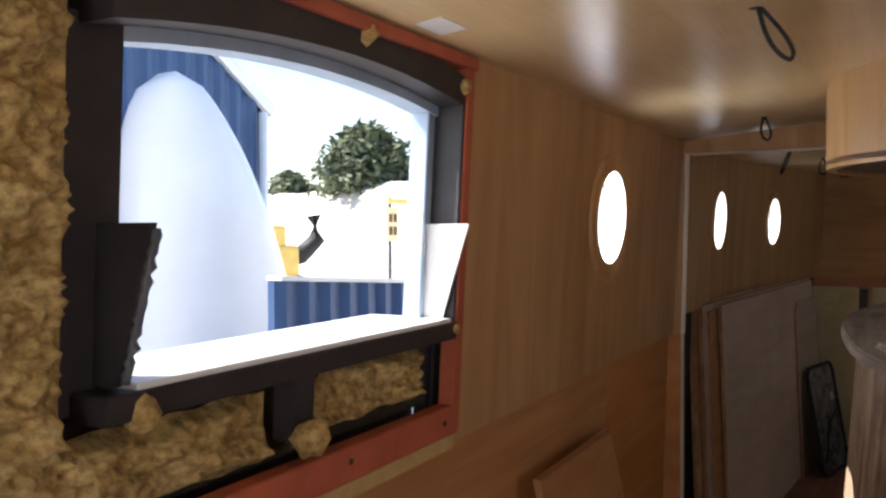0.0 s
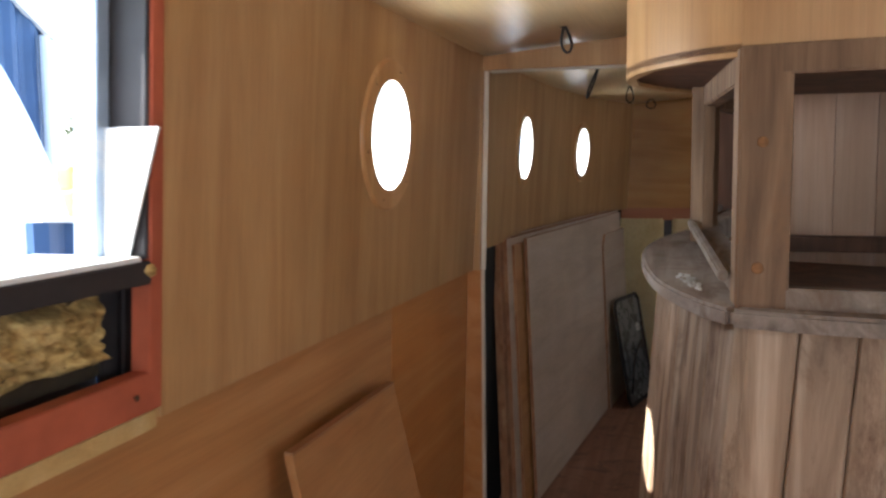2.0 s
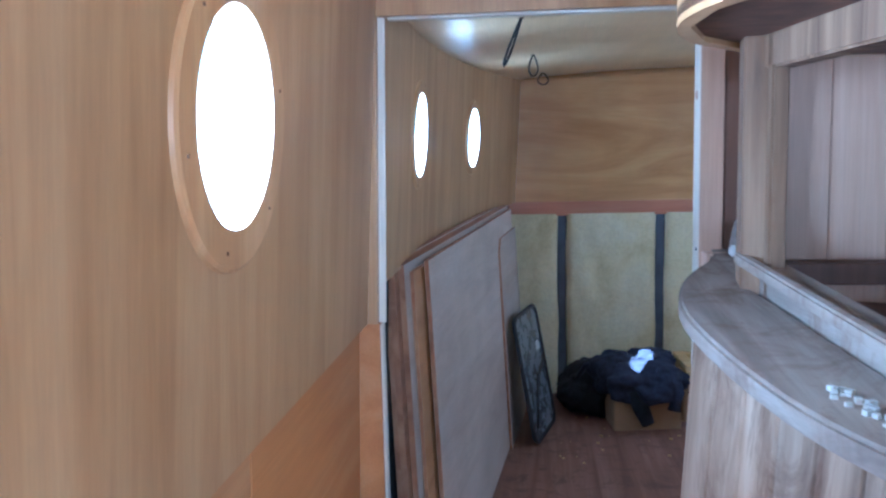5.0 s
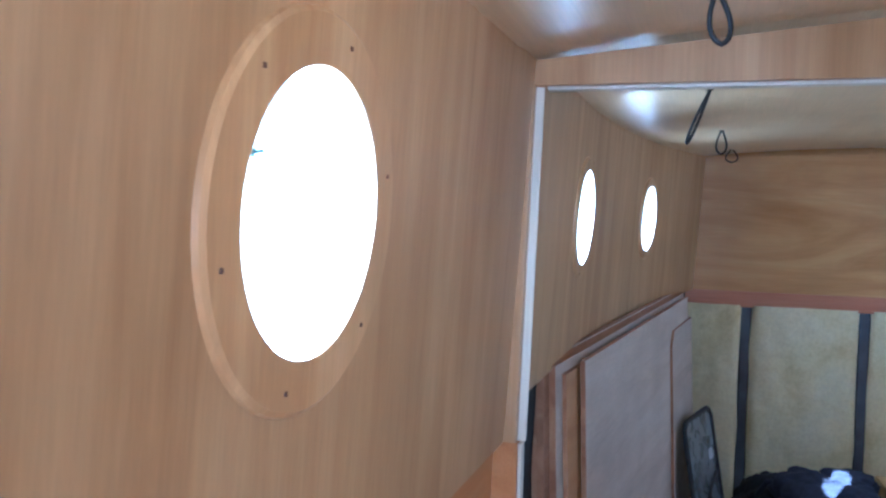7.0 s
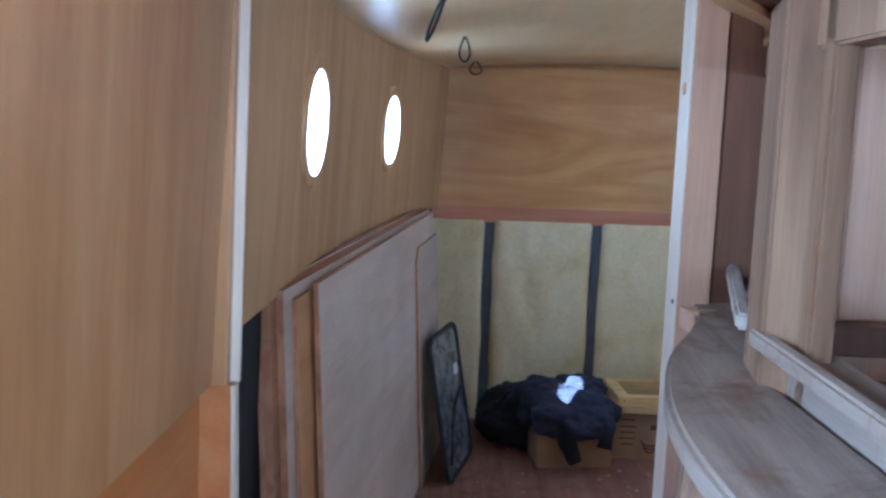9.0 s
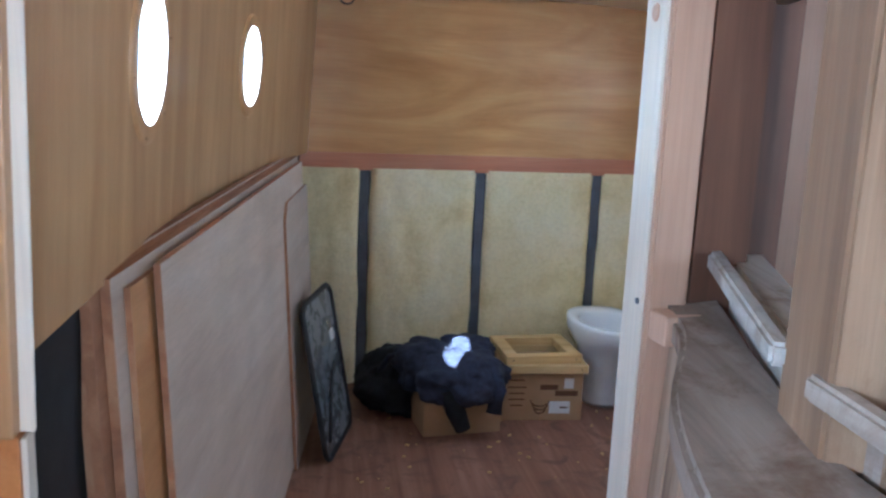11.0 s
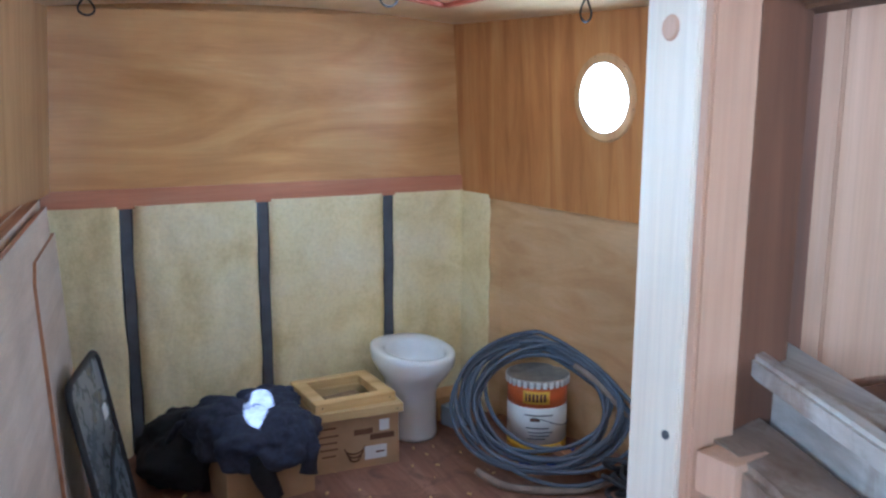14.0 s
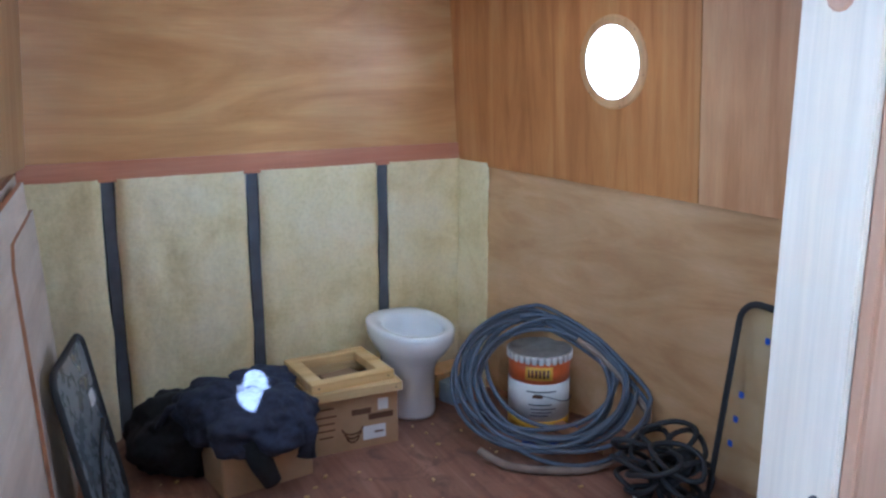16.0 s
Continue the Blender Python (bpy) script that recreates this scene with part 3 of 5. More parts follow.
part("weld_seam", tube([win(WIN[0] - 0.018, 1.38 + 0.0085 * k, 0.014 - 0.0021 * k + 0.002 * math.sin(k * 2.2)) for k in range(22)], lambda s: 0.006 + 0.002 * math.sin(s * 60)), RIB, window, "rough weld seam", True)
part("stub", bar_yz(-0.155, -0.105, 1.24, 1.345, 0.01, 0.05), STEEL, window, "steel stub")

# red battens round the opening
battens = thing("batten", (-0.02, 0.3, 1.12), "red-primed timber battens round the window", "batten", kind="structure")
part("upright", bar_yz(0.332, 0.362, 1.20, 1.895, -0.004, 0.03), RED, battens)
part("rail", bar_yz(-0.42, 0.362, 1.146, 1.206, -0.004, 0.03), RED, battens)
part("rail", bar_yz(-3.3, -0.424, 1.146, 1.206, -0.003, 0.03), RED, battens)
part("head_rail", bar_yz(-3.3, 0.362, 1.866, 1.888, -0.012, 0.03), RED, battens)
part("fillet", bar_yz(-3.3, 0.362, 1.112, 1.144, 0.004, 0.02), PINE_Y, battens, "bare timber fillet")
for y, z in ((0.30, 1.175), (-0.02, 1.18), (-0.30, 1.175), (-0.39, 1.18), (-0.45, 1.18)):
    c = win(y, z, -0.005)
    part("screw_hole", box(c, (0.003, 0.009, 0.009), None, 0.002), DARK_BROWN, battens)

# foam round the window: torn strip below, rough field behind
def foam_field(y0, y1, z0, z1, base, amp, seed, cut=None):
    b = bmesh.new()
    ny, nz = max(4, int((y1 - y0) / 0.005)), max(4, int((z1 - z0) / 0.005))
    g = []
    for j in range(nz + 1):
        row = []
        for i in range(ny + 1):
            y, z = y0 + (y1 - y0) * i / ny, z0 + (z1 - z0) * j / nz
            e = min(i, ny - i, j, nz - j)
            q = Vector((y * 9, z * 16, seed))
            d = base - amp * (0.6 + noise.noise(q) + 0.6 * noise.noise(q * 2.7) + 0.5 * noise.noise(q * 6.3) + 0.3 * noise.noise(q * 13)) * min(1, e / 3)
            row.append(b.verts.new(win(y, z + 0.012 * noise.noise(Vector((y * 14, seed, j))) * (1 if j in (0, nz) else 0), d)))
        g.append(row)
    for j in range(nz):
        for i in range(ny):
            b.faces.new((g[j][i], g[j][i + 1], g[j + 1][i + 1], g[j + 1][i]))
    return b


insul = thing("insulation", (-0.05, -0.3, 1.25), "torn yellow-brown sprayed foam round the window", "insulation", kind="structure")
part("foam_strip", foam_field(-0.095, 0.31, 1.222, 1.325, 0.07, 0.036, 1.0), FOAM_RAW, insul, smooth=True)
part("foam_strip", foam_field(-0.62, -0.165, 1.212, 1.318, 0.06, 0.034, 5.0), FOAM_RAW, insul, smooth=True)
part("foam_blob", lumpy(lathe([(0.0, -0.03), (0.02, -0.026), (0.03, 0.0), (0.022, 0.02), (0.0, 0.028)], win(-0.135, 1.245, -0.005), 14), 0.01, 45), FOAM_RAW, insul, smooth=True)
part("foam_field", foam_field(-1.9, -0.535, 1.206, 1.87, 0.035, 0.032, 9.0), FOAM_RAW, insul, smooth=True)
# dark brown sheets close the gaps behind the foam
part("dark_gap", bar_yz(-0.62, 0.335, 1.20, 1.35, 0.072, 0.08, 0), DARK_BROWN, insul, "dark brown backing behind the foam")
part("dark_gap", bar_yz(-3.3, -0.445, 1.206, 1.88, 0.072, 0.08, 0), DARK_BROWN, insul, "dark brown backing behind the foam")
for y, z, r in ((0.325, 1.83, 0.016), (-0.02, 1.862, 0.018), (-0.44, 1.86, 0.03), (0.33, 1.36, 0.012), (-0.45, 1.345, 0.022), (-0.40, 1.875, 0.02)):
    part("foam_blob", lumpy(lathe([(0.0, -r), (r * 0.8, -r * 0.6), (r, 0.0), (r * 0.7, r * 0.7), (0.0, r)], win(y, z, 0.0), 12), r * 0.4, 1.2 / r, y), FOAM_RAW, insul, smooth=True)

# ---- the old wheelhouse set inside the cabin ----
A = Vector((0.835, 1.03))       # corner post, nearest
LEDGE_Z = 1.25
ledge_z = lambda x, y: 1.222 + 0.072 * (y - 1.0)
SIDE = [(0.835, 1.03), (0.76, 1.875), (0.89, 2.36)]            # corridor-side faces of the wheelhouse, in plan
FRONT = (1.78, 0.93)
REAR = [(1.80, 2.36), (1.95, 1.83)]
house = thing("wheelhouse", (1.3, 1.6, 0), "weathered wooden wheelhouse with open windows and a curved ledge", "wheelhouse")


def curve_pts(pts, n=10):
    """A smooth line through plan points."""
    out = []
    for i in range(len(pts) - 1):
        p0, p1, p2, p3 = (Vector(pts[max(0, min(len(pts) - 1, i + k))]) for k in (-1, 0, 1, 2))
        for k in range(n):
            t = k / n
            out.append(0.5 * ((2 * p1) + (p2 - p0) * t + (2 * p0 - 5 * p1 + 4 * p2 - p3) * t * t + (3 * p1 - p0 - 3 * p2 + p3) * t ** 3))
    return out + [Vector(pts[-1])]


# ledge: a curved board along the corridor, a straight moulded one along the front
outer = curve_pts([(0.812, 0.998), (0.752, 1.075), (0.668, 1.26), (0.622, 1.5), (0.612, 1.72), (0.655, 1.92), (0.735, 2.09), (0.755, 2.19)], 6)
inner = [(0.86, 2.30), (0.80, 2.06), (0.755, 1.83), (0.80, 1.40), (0.85, 1.06)]
part("ledge", prism([tuple(p) for p in outer] + inner, lambda x, y: ledge_z(x, y) - 0.034, ledge_z, 0.006), OLD_H, house, "grey weathered ledge board")
part("ledge", prism([(0.814, 0.996), (0.93, 0.958), (1.07, 0.935), (1.80, 0.87), (1.80, 0.96), (1.0, 1.03), (0.855, 1.056)], 1.186, 1.222, 0.007), OLD_H, house, "grey weathered ledge board")
part("ledge_end", box((0.762, 2.163, 1.287), (0.05, 0.04, 0.036), (0, 0, 8), 0.004), STUD, house, "fresh pale end block")


def face_bar(p, q, z0, z1, thick, out=0.0, bevel=0.004):
    """A plank from plan point p to q between two heights (numbers or functions)."""
    p, q = Vector(p), Vector(q)
    d = (q - p).normalized()
    nrm = Vector((d.y, -d.x))
    a, b_, c, e = p + nrm * out, q + nrm * out, q + nrm * (out - thick), p + nrm * (out - thick)
    return prism([tuple(v) for v in (a, b_, c, e)], z0, z1, bevel)


def on(p, q, s):
    return Vector(p).lerp(Vector(q), s)


# tongue-and-groove skirts, flared a little towards the floor
def skirt(p, q, count, flare, name="board"):
    p, q = Vector(p), Vector(q)
    d = (q - p).normalized()
    nrm = Vector((d.y, -d.x))
    if nrm.x > 0.3 or (abs(nrm.x) < 0.35 and nrm.y > 0):
        nrm = -nrm
    for k in range(count):
        s0, s1 = k / count, (k + 1) / count
        a, c = p.lerp(q, s0) + d * 0.0015, p.lerp(q, s1) - d * 0.0015
        b = bmesh.new()
        ring = []
        j = 0.0015 * (random.random() - 0.5)
        for z, f in ((0.0, flare), (None, Vector((0, 0)))):
            ring.append([b.verts.new((*(v + f + nrm * (j + o)), (max(1.20, ledge_z(0, v.y) - 0.03) if name == "side_board" else 1.20) if z is None else z)) for v, o in ((a, 0), (c, 0), (c, -0.02), (a, -0.02))])
        b.faces.new(ring[0])
        b.faces.new(ring[1])
        for i in range(4):
            b.faces.new((ring[0][i], ring[0][(i + 1) % 4], ring[1][(i + 1) % 4], ring[1][i]))
        bmesh.ops.recalc_face_normals(b, faces=b.faces)
        bmesh.ops.bevel(b, geom=[e for e in b.edges if abs(e.verts[0].co.z - e.verts[1].co.z) > 0.5], offset=0.004, segments=1, affect="EDGES")
        part(name, b, OLD, house)


skirt((0.845, 1.03), FRONT, 9, Vector((-0.09, -0.06)))
skirt((0.652, 1.80), SIDE[0], 8, Vector((-0.09, -0.03)), "side_board")
skirt((0.765, 2.18), (0.652, 1.80), 4, Vector((-0.07, 0.0)), "side_board")
part("corner_board", span((0.755, 0.985, 0.0), (0.836, 1.022, 1.19), 0.03, 0.03, 0.005), OLD, house, "pale worn corner board")

# window posts, sills and heads
TOP = 1.73
part("corner_post", prism([(0.828, 1.03), (0.925, 1.02), (0.93, 1.07), (0.865, 1.09), (0.82, 1.09)], 1.20, TOP, 0.005), OLD_POST, house, "worn corner post with rusty nail stains")
part("post", prism([(0.734, 1.822), (0.787, 1.807), (0.812, 1.852), (0.802, 1.922), (0.747, 1.912)], 1.27, TOP, 0.004), OLD_POST, house, "worn brown window post")
part("post", prism([(0.88, 2.25), (0.93, 2.25), (0.93, 2.32), (0.88, 2.32)], 1.30, TOP, 0.003), OLD_DARK, house, "dark mahogany post")
part("post", face_bar((1.66, 0.955), (1.76, 0.945), 1.2, TOP, 0.07), OLD_POST, house, "worn brown window post")
for p, q in ((SIDE[0], SIDE[1]), (SIDE[1], SIDE[2])):
    a, c = on(p, q, 0.05), on(p, q, 0.97)
    worn = OLD_H if p == SIDE[0] else OLD_W
    part("sill_rail", face_bar(a, c, lambda x, y: ledge_z(x, y) - 0.02, lambda x, y: ledge_z(x, y) + 0.045, -0.05), worn, house, "worn grey window sill rail" if p == SIDE[0] else "flaking whitish window sill rail")
    part("inner_bead", face_bar(a, c, lambda x, y: ledge_z(x, y) + 0.04, lambda x, y: ledge_z(x, y) + 0.062, -0.02, -0.035), worn, house)
    part("head_rail", face_bar(a, c, 1.665, TOP, -0.045), OLD_POST, house, "brown head rail")
    part("jamb_bead", face_bar(on(p, q, 0.10), on(p, q, 0.125), 1.25, TOP, -0.03), OLD_POST, house)
    part("jamb_bead", face_bar(on(p, q, 0.88), on(p, q, 0.91), 1.25, TOP, -0.03), OLD_POST, house)
part("sill_rail", face_bar((0.92, 1.02), (1.70, 0.95), 1.20, 1.262, 0.05), OLD_H, house, "grey window sill rail")
part("head_rail", face_bar((0.90, 1.02), (1.74, 0.945), 1.672, TOP, 0.05), OLD_POST, house, "brown head rail")
# far side of the wheelhouse, seen through the openings
part("back_panel", face_bar((1.95, 1.0), (2.0, 1.95), 0.0, 1.25, 0.02), OLD, house)
part("back_panel", face_bar((1.99, 1.0), (2.05, 1.95), 1.25, TOP, 0.02), PLY_LOW, house, "pinkish plywood beyond the far windows")
for y in (1.06, 1.33, 1.62, 1.92):
    part("back_post", span((1.94 + 0.05 * (y - 1), y, 1.2), (1.94 + 0.05 * (y - 1), y, TOP), 0.05, 0.05), OLD_H if y in (1.33,) else OLD_DARK, house, "weathered far window post")
part("back_rail", span((1.93, 1.0, 1.23), (1.98, 1.95, 1.23), 0.06, 0.05), OLD_DARK, house)
part("back_rail", span((1.93, 1.0, 1.66), (1.98, 1.95, 1.66), 0.07, 0.05), OLD_POST, house)
for k in range(8):
    x0 = 0.93 + 0.1275 * k
    part("board", face_bar((x0, 2.34 - 0.005 * k), (x0 + 0.126, 2.335 - 0.005 * k), 0.0, TOP, 0.02, 0.001 * (k % 2), 0.002), STUD, house, "pale pinkish inner board")
part("back_rail", span((0.92, 2.28, 1.24), (1.95, 2.26, 1.24), 0.06, 0.05), OLD_DARK, house)
part("inside_shelf", prism([(0.80, 1.80), (0.87, 1.08), (1.70, 1.0), (1.90, 1.9), (0.95, 2.26)], 1.17, 1.185), OLD_DARK, house, "dark dusty inner shelf")
# fascia and soffit above the windows
fas = curve_pts([(0.832, 1.055), (0.75, 1.11), (0.64, 1.25), (0.585, 1.42), (0.582, 1.60), (0.64, 1.80), (0.76, 1.98), (0.82, 2.10), (0.84, 2.2)], 6)
fas_in = [(0.86, 2.20), (0.84, 2.10), (0.78, 1.97), (0.66, 1.79), (0.602, 1.60), (0.605, 1.43), (0.657, 1.26), (0.76, 1.125), (0.838, 1.07)]
part("fascia", prism([tuple(p) for p in fas] + fas_in, lambda x, y: 1.712, lambda x, y: ceiling_z(x, y) + 0.004), PLY, house, "curved plywood fascia")
part("fascia", prism([(0.832, 1.05), (1.9, 0.93), (1.9, 0.945), (0.834, 1.066)], 1.712, lambda x, y: ceiling_z(x, y) + 0.004), PLY, house, "plywood fascia")
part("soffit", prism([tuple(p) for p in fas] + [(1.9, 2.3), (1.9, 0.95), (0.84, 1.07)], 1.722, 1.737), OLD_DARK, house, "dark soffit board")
for z, r in ((1.545, 0.011), (1.30, 0.012)):
    b = lathe([(0.0, 0.0), (r, 0.0), (r * 0.9, 0.004), (0.0, 0.005)], (0, 0, 0), 12)
    b.transform(Matrix.Translation((0.872 - 0.02 * (1.5 - z), 1.026, z)) @ pose(0, 0, 0, 90, 0, 0))
    part("nail_stain", b, plain("rust", (0.26, 0.12, 0.045), 0.85, 0, 0.5, 60, 0.3), house, "rusty nail head")
b = bmesh.new()
for k in range(26):
    y = 1.16 + 0.16 * random.random()
    s = 0.003 + 0.005 * random.random()
    box((0.73 + 0.03 * random.random() + 0.25 * (1.22 - y), y, ledge_z(0, y) + s * 0.4), (s, s * 1.4, s), (0, 0, 360 * random.random()), bm=b)
tagged(solid("debris", b, plain("plaster_crumbs", (0.55, 0.52, 0.46), 0.8), "pale crumbs of debris lying on the wheelhouse ledge", "debris"), kind="stuff")

# stud at the end of the wheelhouse
stud = thing("stud_post", (0.76, 2.25, 0), "tall pale softwood stud with a knot and nail", "post")
# one post in two colours: lit left face whiter, shaded front pinker
part("stud", prism([(0.734, 2.2005), (0.734, 2.268), (0.77, 2.268), (0.77, 2.2005)], 0.0, 1.93, 0.003), PINE_W, stud)
part("backing_timber", prism([(0.7345, 2.186), (0.784, 2.186), (0.784, 2.20), (0.7345, 2.20)], 0.0, 1.93, 0.003), STUD, stud, "pinkish front face of the stud, its shade put into the colour")
part("cover_board", prism([(0.786, 2.192), (0.872, 2.215), (0.866, 2.24), (0.786, 2.22)], 1.25, 1.93, 0.003), OLD_DARK, stud, "dark brown board")
b2 = lathe([(0.0, 0.0), (0.004, 0.0), (0.004, 0.002), (0.0, 0.003)], (0, 0, 0), 10)
b2.transform(Matrix.Translation((0.7335, 2.215, 1.305)) @ pose(0, 0, 0, 0, -90, 0))
b = lathe([(0.0, 0.0), (0.011, 0.0), (0.009, 0.002), (0.0, 0.002)], (0, 0, 0), 14)
b.transform(Matrix.Translation((0.734, 2.236, 1.647)) @ pose(0, 0, 0, 0, -90, 0))
part("knot", b, STUD, stud, "brown knot")
part("nail", b2, RIB, stud, "grey nail head")


# ---- bow cabin: things ----
CARD = plain("cardboard", (0.42, 0.27, 0.14), 0.8, 0, 0.18, 5, 0.1, (0.30, 0.18, 0.09), 0.7)
CARD_IN = plain("cardboard_inner", (0.26, 0.16, 0.08), 0.85)
INK = plain("brown_ink", (0.13, 0.06, 0.03), 0.8)
PAPER = plain("paper_label", (0.75, 0.75, 0.74), 0.6, 0, 0.06)
CLOTH = plain("navy_cloth", (0.022, 0.024, 0.042), 0.95, 0, 0.5, 30, 0.5)
CLOTH2 = plain("black_cloth", (0.010, 0.010, 0.013), 0.95, 0, 0.5, 30, 0.5)
GREYCLOTH = plain("grey_cloth", (0.028, 0.031, 0.055), 0.95, 0, 0.4, 40, 0.5)
CERAMIC = plain("white_ceramic", (0.82, 0.83, 0.84), 0.08, 0, 0.03, 4, 0.0)
PIPE = plain("grey_pipe", (0.10, 0.12, 0.16), 0.45, 0, 0.3, 10, 0.1, (0.3, 0.27, 0.23), 0.66)
PIPE_B = plain("brown_hose", (0.28, 0.21, 0.16), 0.6, 0, 0.3, 12, 0.1)
TIN_W = plain("tin_white", (0.72, 0.71, 0.68), 0.4, 0, 0.1, 8, 0.05, (0.4, 0.34, 0.26), 0.68)
TIN_R = plain("tin_orange_red", (0.62, 0.13, 0.03), 0.4, 0, 0.12, 8, 0.05)
TIN_Y = plain("tin_yellow", (0.72, 0.42, 0.03), 0.4, 0, 0.12, 8, 0.05)
TIN_LID = plain("tin_lid", (0.42, 0.40, 0.36), 0.45, 0.5, 0.3, 20, 0.2)
BLACK = plain("black_rubber", (0.012, 0.012, 0.014), 0.6, 0, 0.4, 20, 0.15)
BLUE = plain("blue_plastic", (0.03, 0.09, 0.45), 0.45)
GLASS_D, gn, gl, gb = mat("dusty_glass", 0.22)
gb.inputs["Base Color"].default_value = (0.26, 0.29, 0.29, 1)
gb.inputs["Specular IOR Level"].default_value = 0.6
dust = noise_of(gn, gl, mapped(gn, gl, (1, 1, 1)), 12, 8, 0.7)
dust_r = ramp(gn, [(0.35, (0.12, 0.12, 0.12)), (0.7, (0.5, 0.5, 0.5))])
gl.new(dust.outputs[0], dust_r.inputs[0])
gl.new(dust_r.outputs[0], gb.inputs["Roughness"])
gcol = ramp(gn, [(0.3, (0.09, 0.095, 0.1)), (0.7, (0.2, 0.21, 0.21))])
gl.new(dust.outputs[0], gcol.inputs[0])
gl.new(gcol.outputs[0], gb.inputs["Base Color"])

GLASS_C, gcn, gcl, gcb = mat("clear_glass", 0.06)
gcb.inputs["Base Color"].default_value = (0.86, 0.9, 0.88, 1)
gcb.inputs["Transmission Weight"].default_value = 1.0
gcb.inputs["IOR"].default_value = 1.45
smear = noise_of(gcn, gcl, mapped(gcn, gcl, (1, 1, 1)), 9, 8, 0.7)
smear_r = ramp(gcn, [(0.4, (0.03, 0.03, 0.03)), (0.75, (0.3, 0.3, 0.3))])
gcl.new(smear.outputs[0], smear_r.inputs[0])
gcl.new(smear_r.outputs[0], gcb.inputs["Roughness"])

# plywood sheets leaning along the hull side
def leaning_sheet(y0, y1, h, foot, top, thick, material, label, drop=0.0, cut=0.0):
    """A sheet on its long edge: foot and top are its face's distances from the wall line."""
    t = thing("plywood_sheet", (0.1, y0, 0), label, "plywood sheet", "sheets leaning on the hull")
    b = bmesh.new()
    n, rows = 10, []
    for k in range(n + 1):
        y = y0 + (y1 - y0) * k / n
        base = -0.03 + 0.10 * (y - 2.76)
        zt = h - drop * k / n - (cut if k == 0 else 0)
        row = []
        for z in (0.003, zt * 0.5, zt):
            s = z / h
            x = base + foot + (top - foot) * s + LEAN * 0.2 * s
            row.append((Vector((x, y, z)), Vector((x - thick, y, z))))
        rows.append(row)
    for a, c in zip(rows, rows[1:]):
        for j in range(2):
            b.faces.new([b.verts.new(p) for p in (a[j][0], c[j][0], c[j + 1][0], a[j + 1][0])])
            b.faces.new([b.verts.new(p) for p in (a[j][1], a[j + 1][1], c[j + 1][1], c[j][1])])
    bmesh.ops.remove_doubles(b, verts=b.verts, dist=0.0005)
    part("face", b, material, t)
    e = bmesh.new()
    for a, c in zip(rows, rows[1:]):
        e.faces.new([e.verts.new(p) for p in (a[2][0], c[2][0], c[2][1], a[2][1])])
        e.faces.new([e.verts.new(p) for p in (a[0][0], a[0][1], c[0][1], c[0][0])])
    for r in (rows[0], rows[-1]):
        for j in range(2):
            e.faces.new([e.verts.new(p) for p in (r[j][0], r[j][1], r[j + 1][1], r[j + 1][0])])
    bmesh.ops.remove_doubles(e, verts=e.verts, dist=0.0005)
    part("edge", e, PLY_EDGE, t, "brown layered edge")
    return t


lab = "large plywood sheet standing on edge, leaning on the hull side"
leaning_sheet(2.72, 5.16, 1.205, 0.02, -0.032, 0.018, SHEET, lab)
leaning_sheet(2.70, 5.14, 1.20, 0.042, -0.012, 0.018, PLY_EDGE, "large brown plywood sheet leaning on the hull side")
leaning_sheet(2.74, 5.18, 1.20, 0.064, 0.008, 0.018, SHEET, lab)
leaning_sheet(2.80, 5.00, 1.17, 0.080, 0.022, 0.012, PLY_LOW, "brown plywood sheet leaning in the stack")
leaning_sheet(2.91, 5.05, 1.19, 0.105, 0.044, 0.014, SHEET, "greyish front plywood sheet leaning on the stack")
leaning_sheet(4.45, 5.12, 1.08, 0.122, 0.058, 0.012, SHEET, "short pale plywood offcut leaning on the stack", 0.0, 0.06)

# small board leaning under the gunwale in the first cabin
t = thing("plywood_offcut", (0.05, 1.5, 0), "brown plywood offcut leaning on the lower lining", "plywood sheet")
b = bmesh.new()
A4 = [Vector((0.20, 0.72, 0.0)), Vector((0.20, 1.36, 0.0)), Vector((0.005, 1.30, 0.945)), Vector((0.02, 0.70, 0.958))]
vf = [b.verts.new(p) for p in A4]
vb = [b.verts.new(p - Vector((0.018, 0, 0.002))) for p in A4]
b.faces.new(vf)
b.faces.new(vb)
for k in range(4):
    b.faces.new((vf[k], vf[(k + 1) % 4], vb[(k + 1) % 4], vb[k]))
part("face", b, PLY_LOW, t)
part("edge", span(A4[3] + Vector((-0.008, 0, 0.002)), A4[2] + Vector((-0.008, 0, 0.002)), 0.02, 0.006, 0.001), PLY_EDGE, t, "dark layered edge")


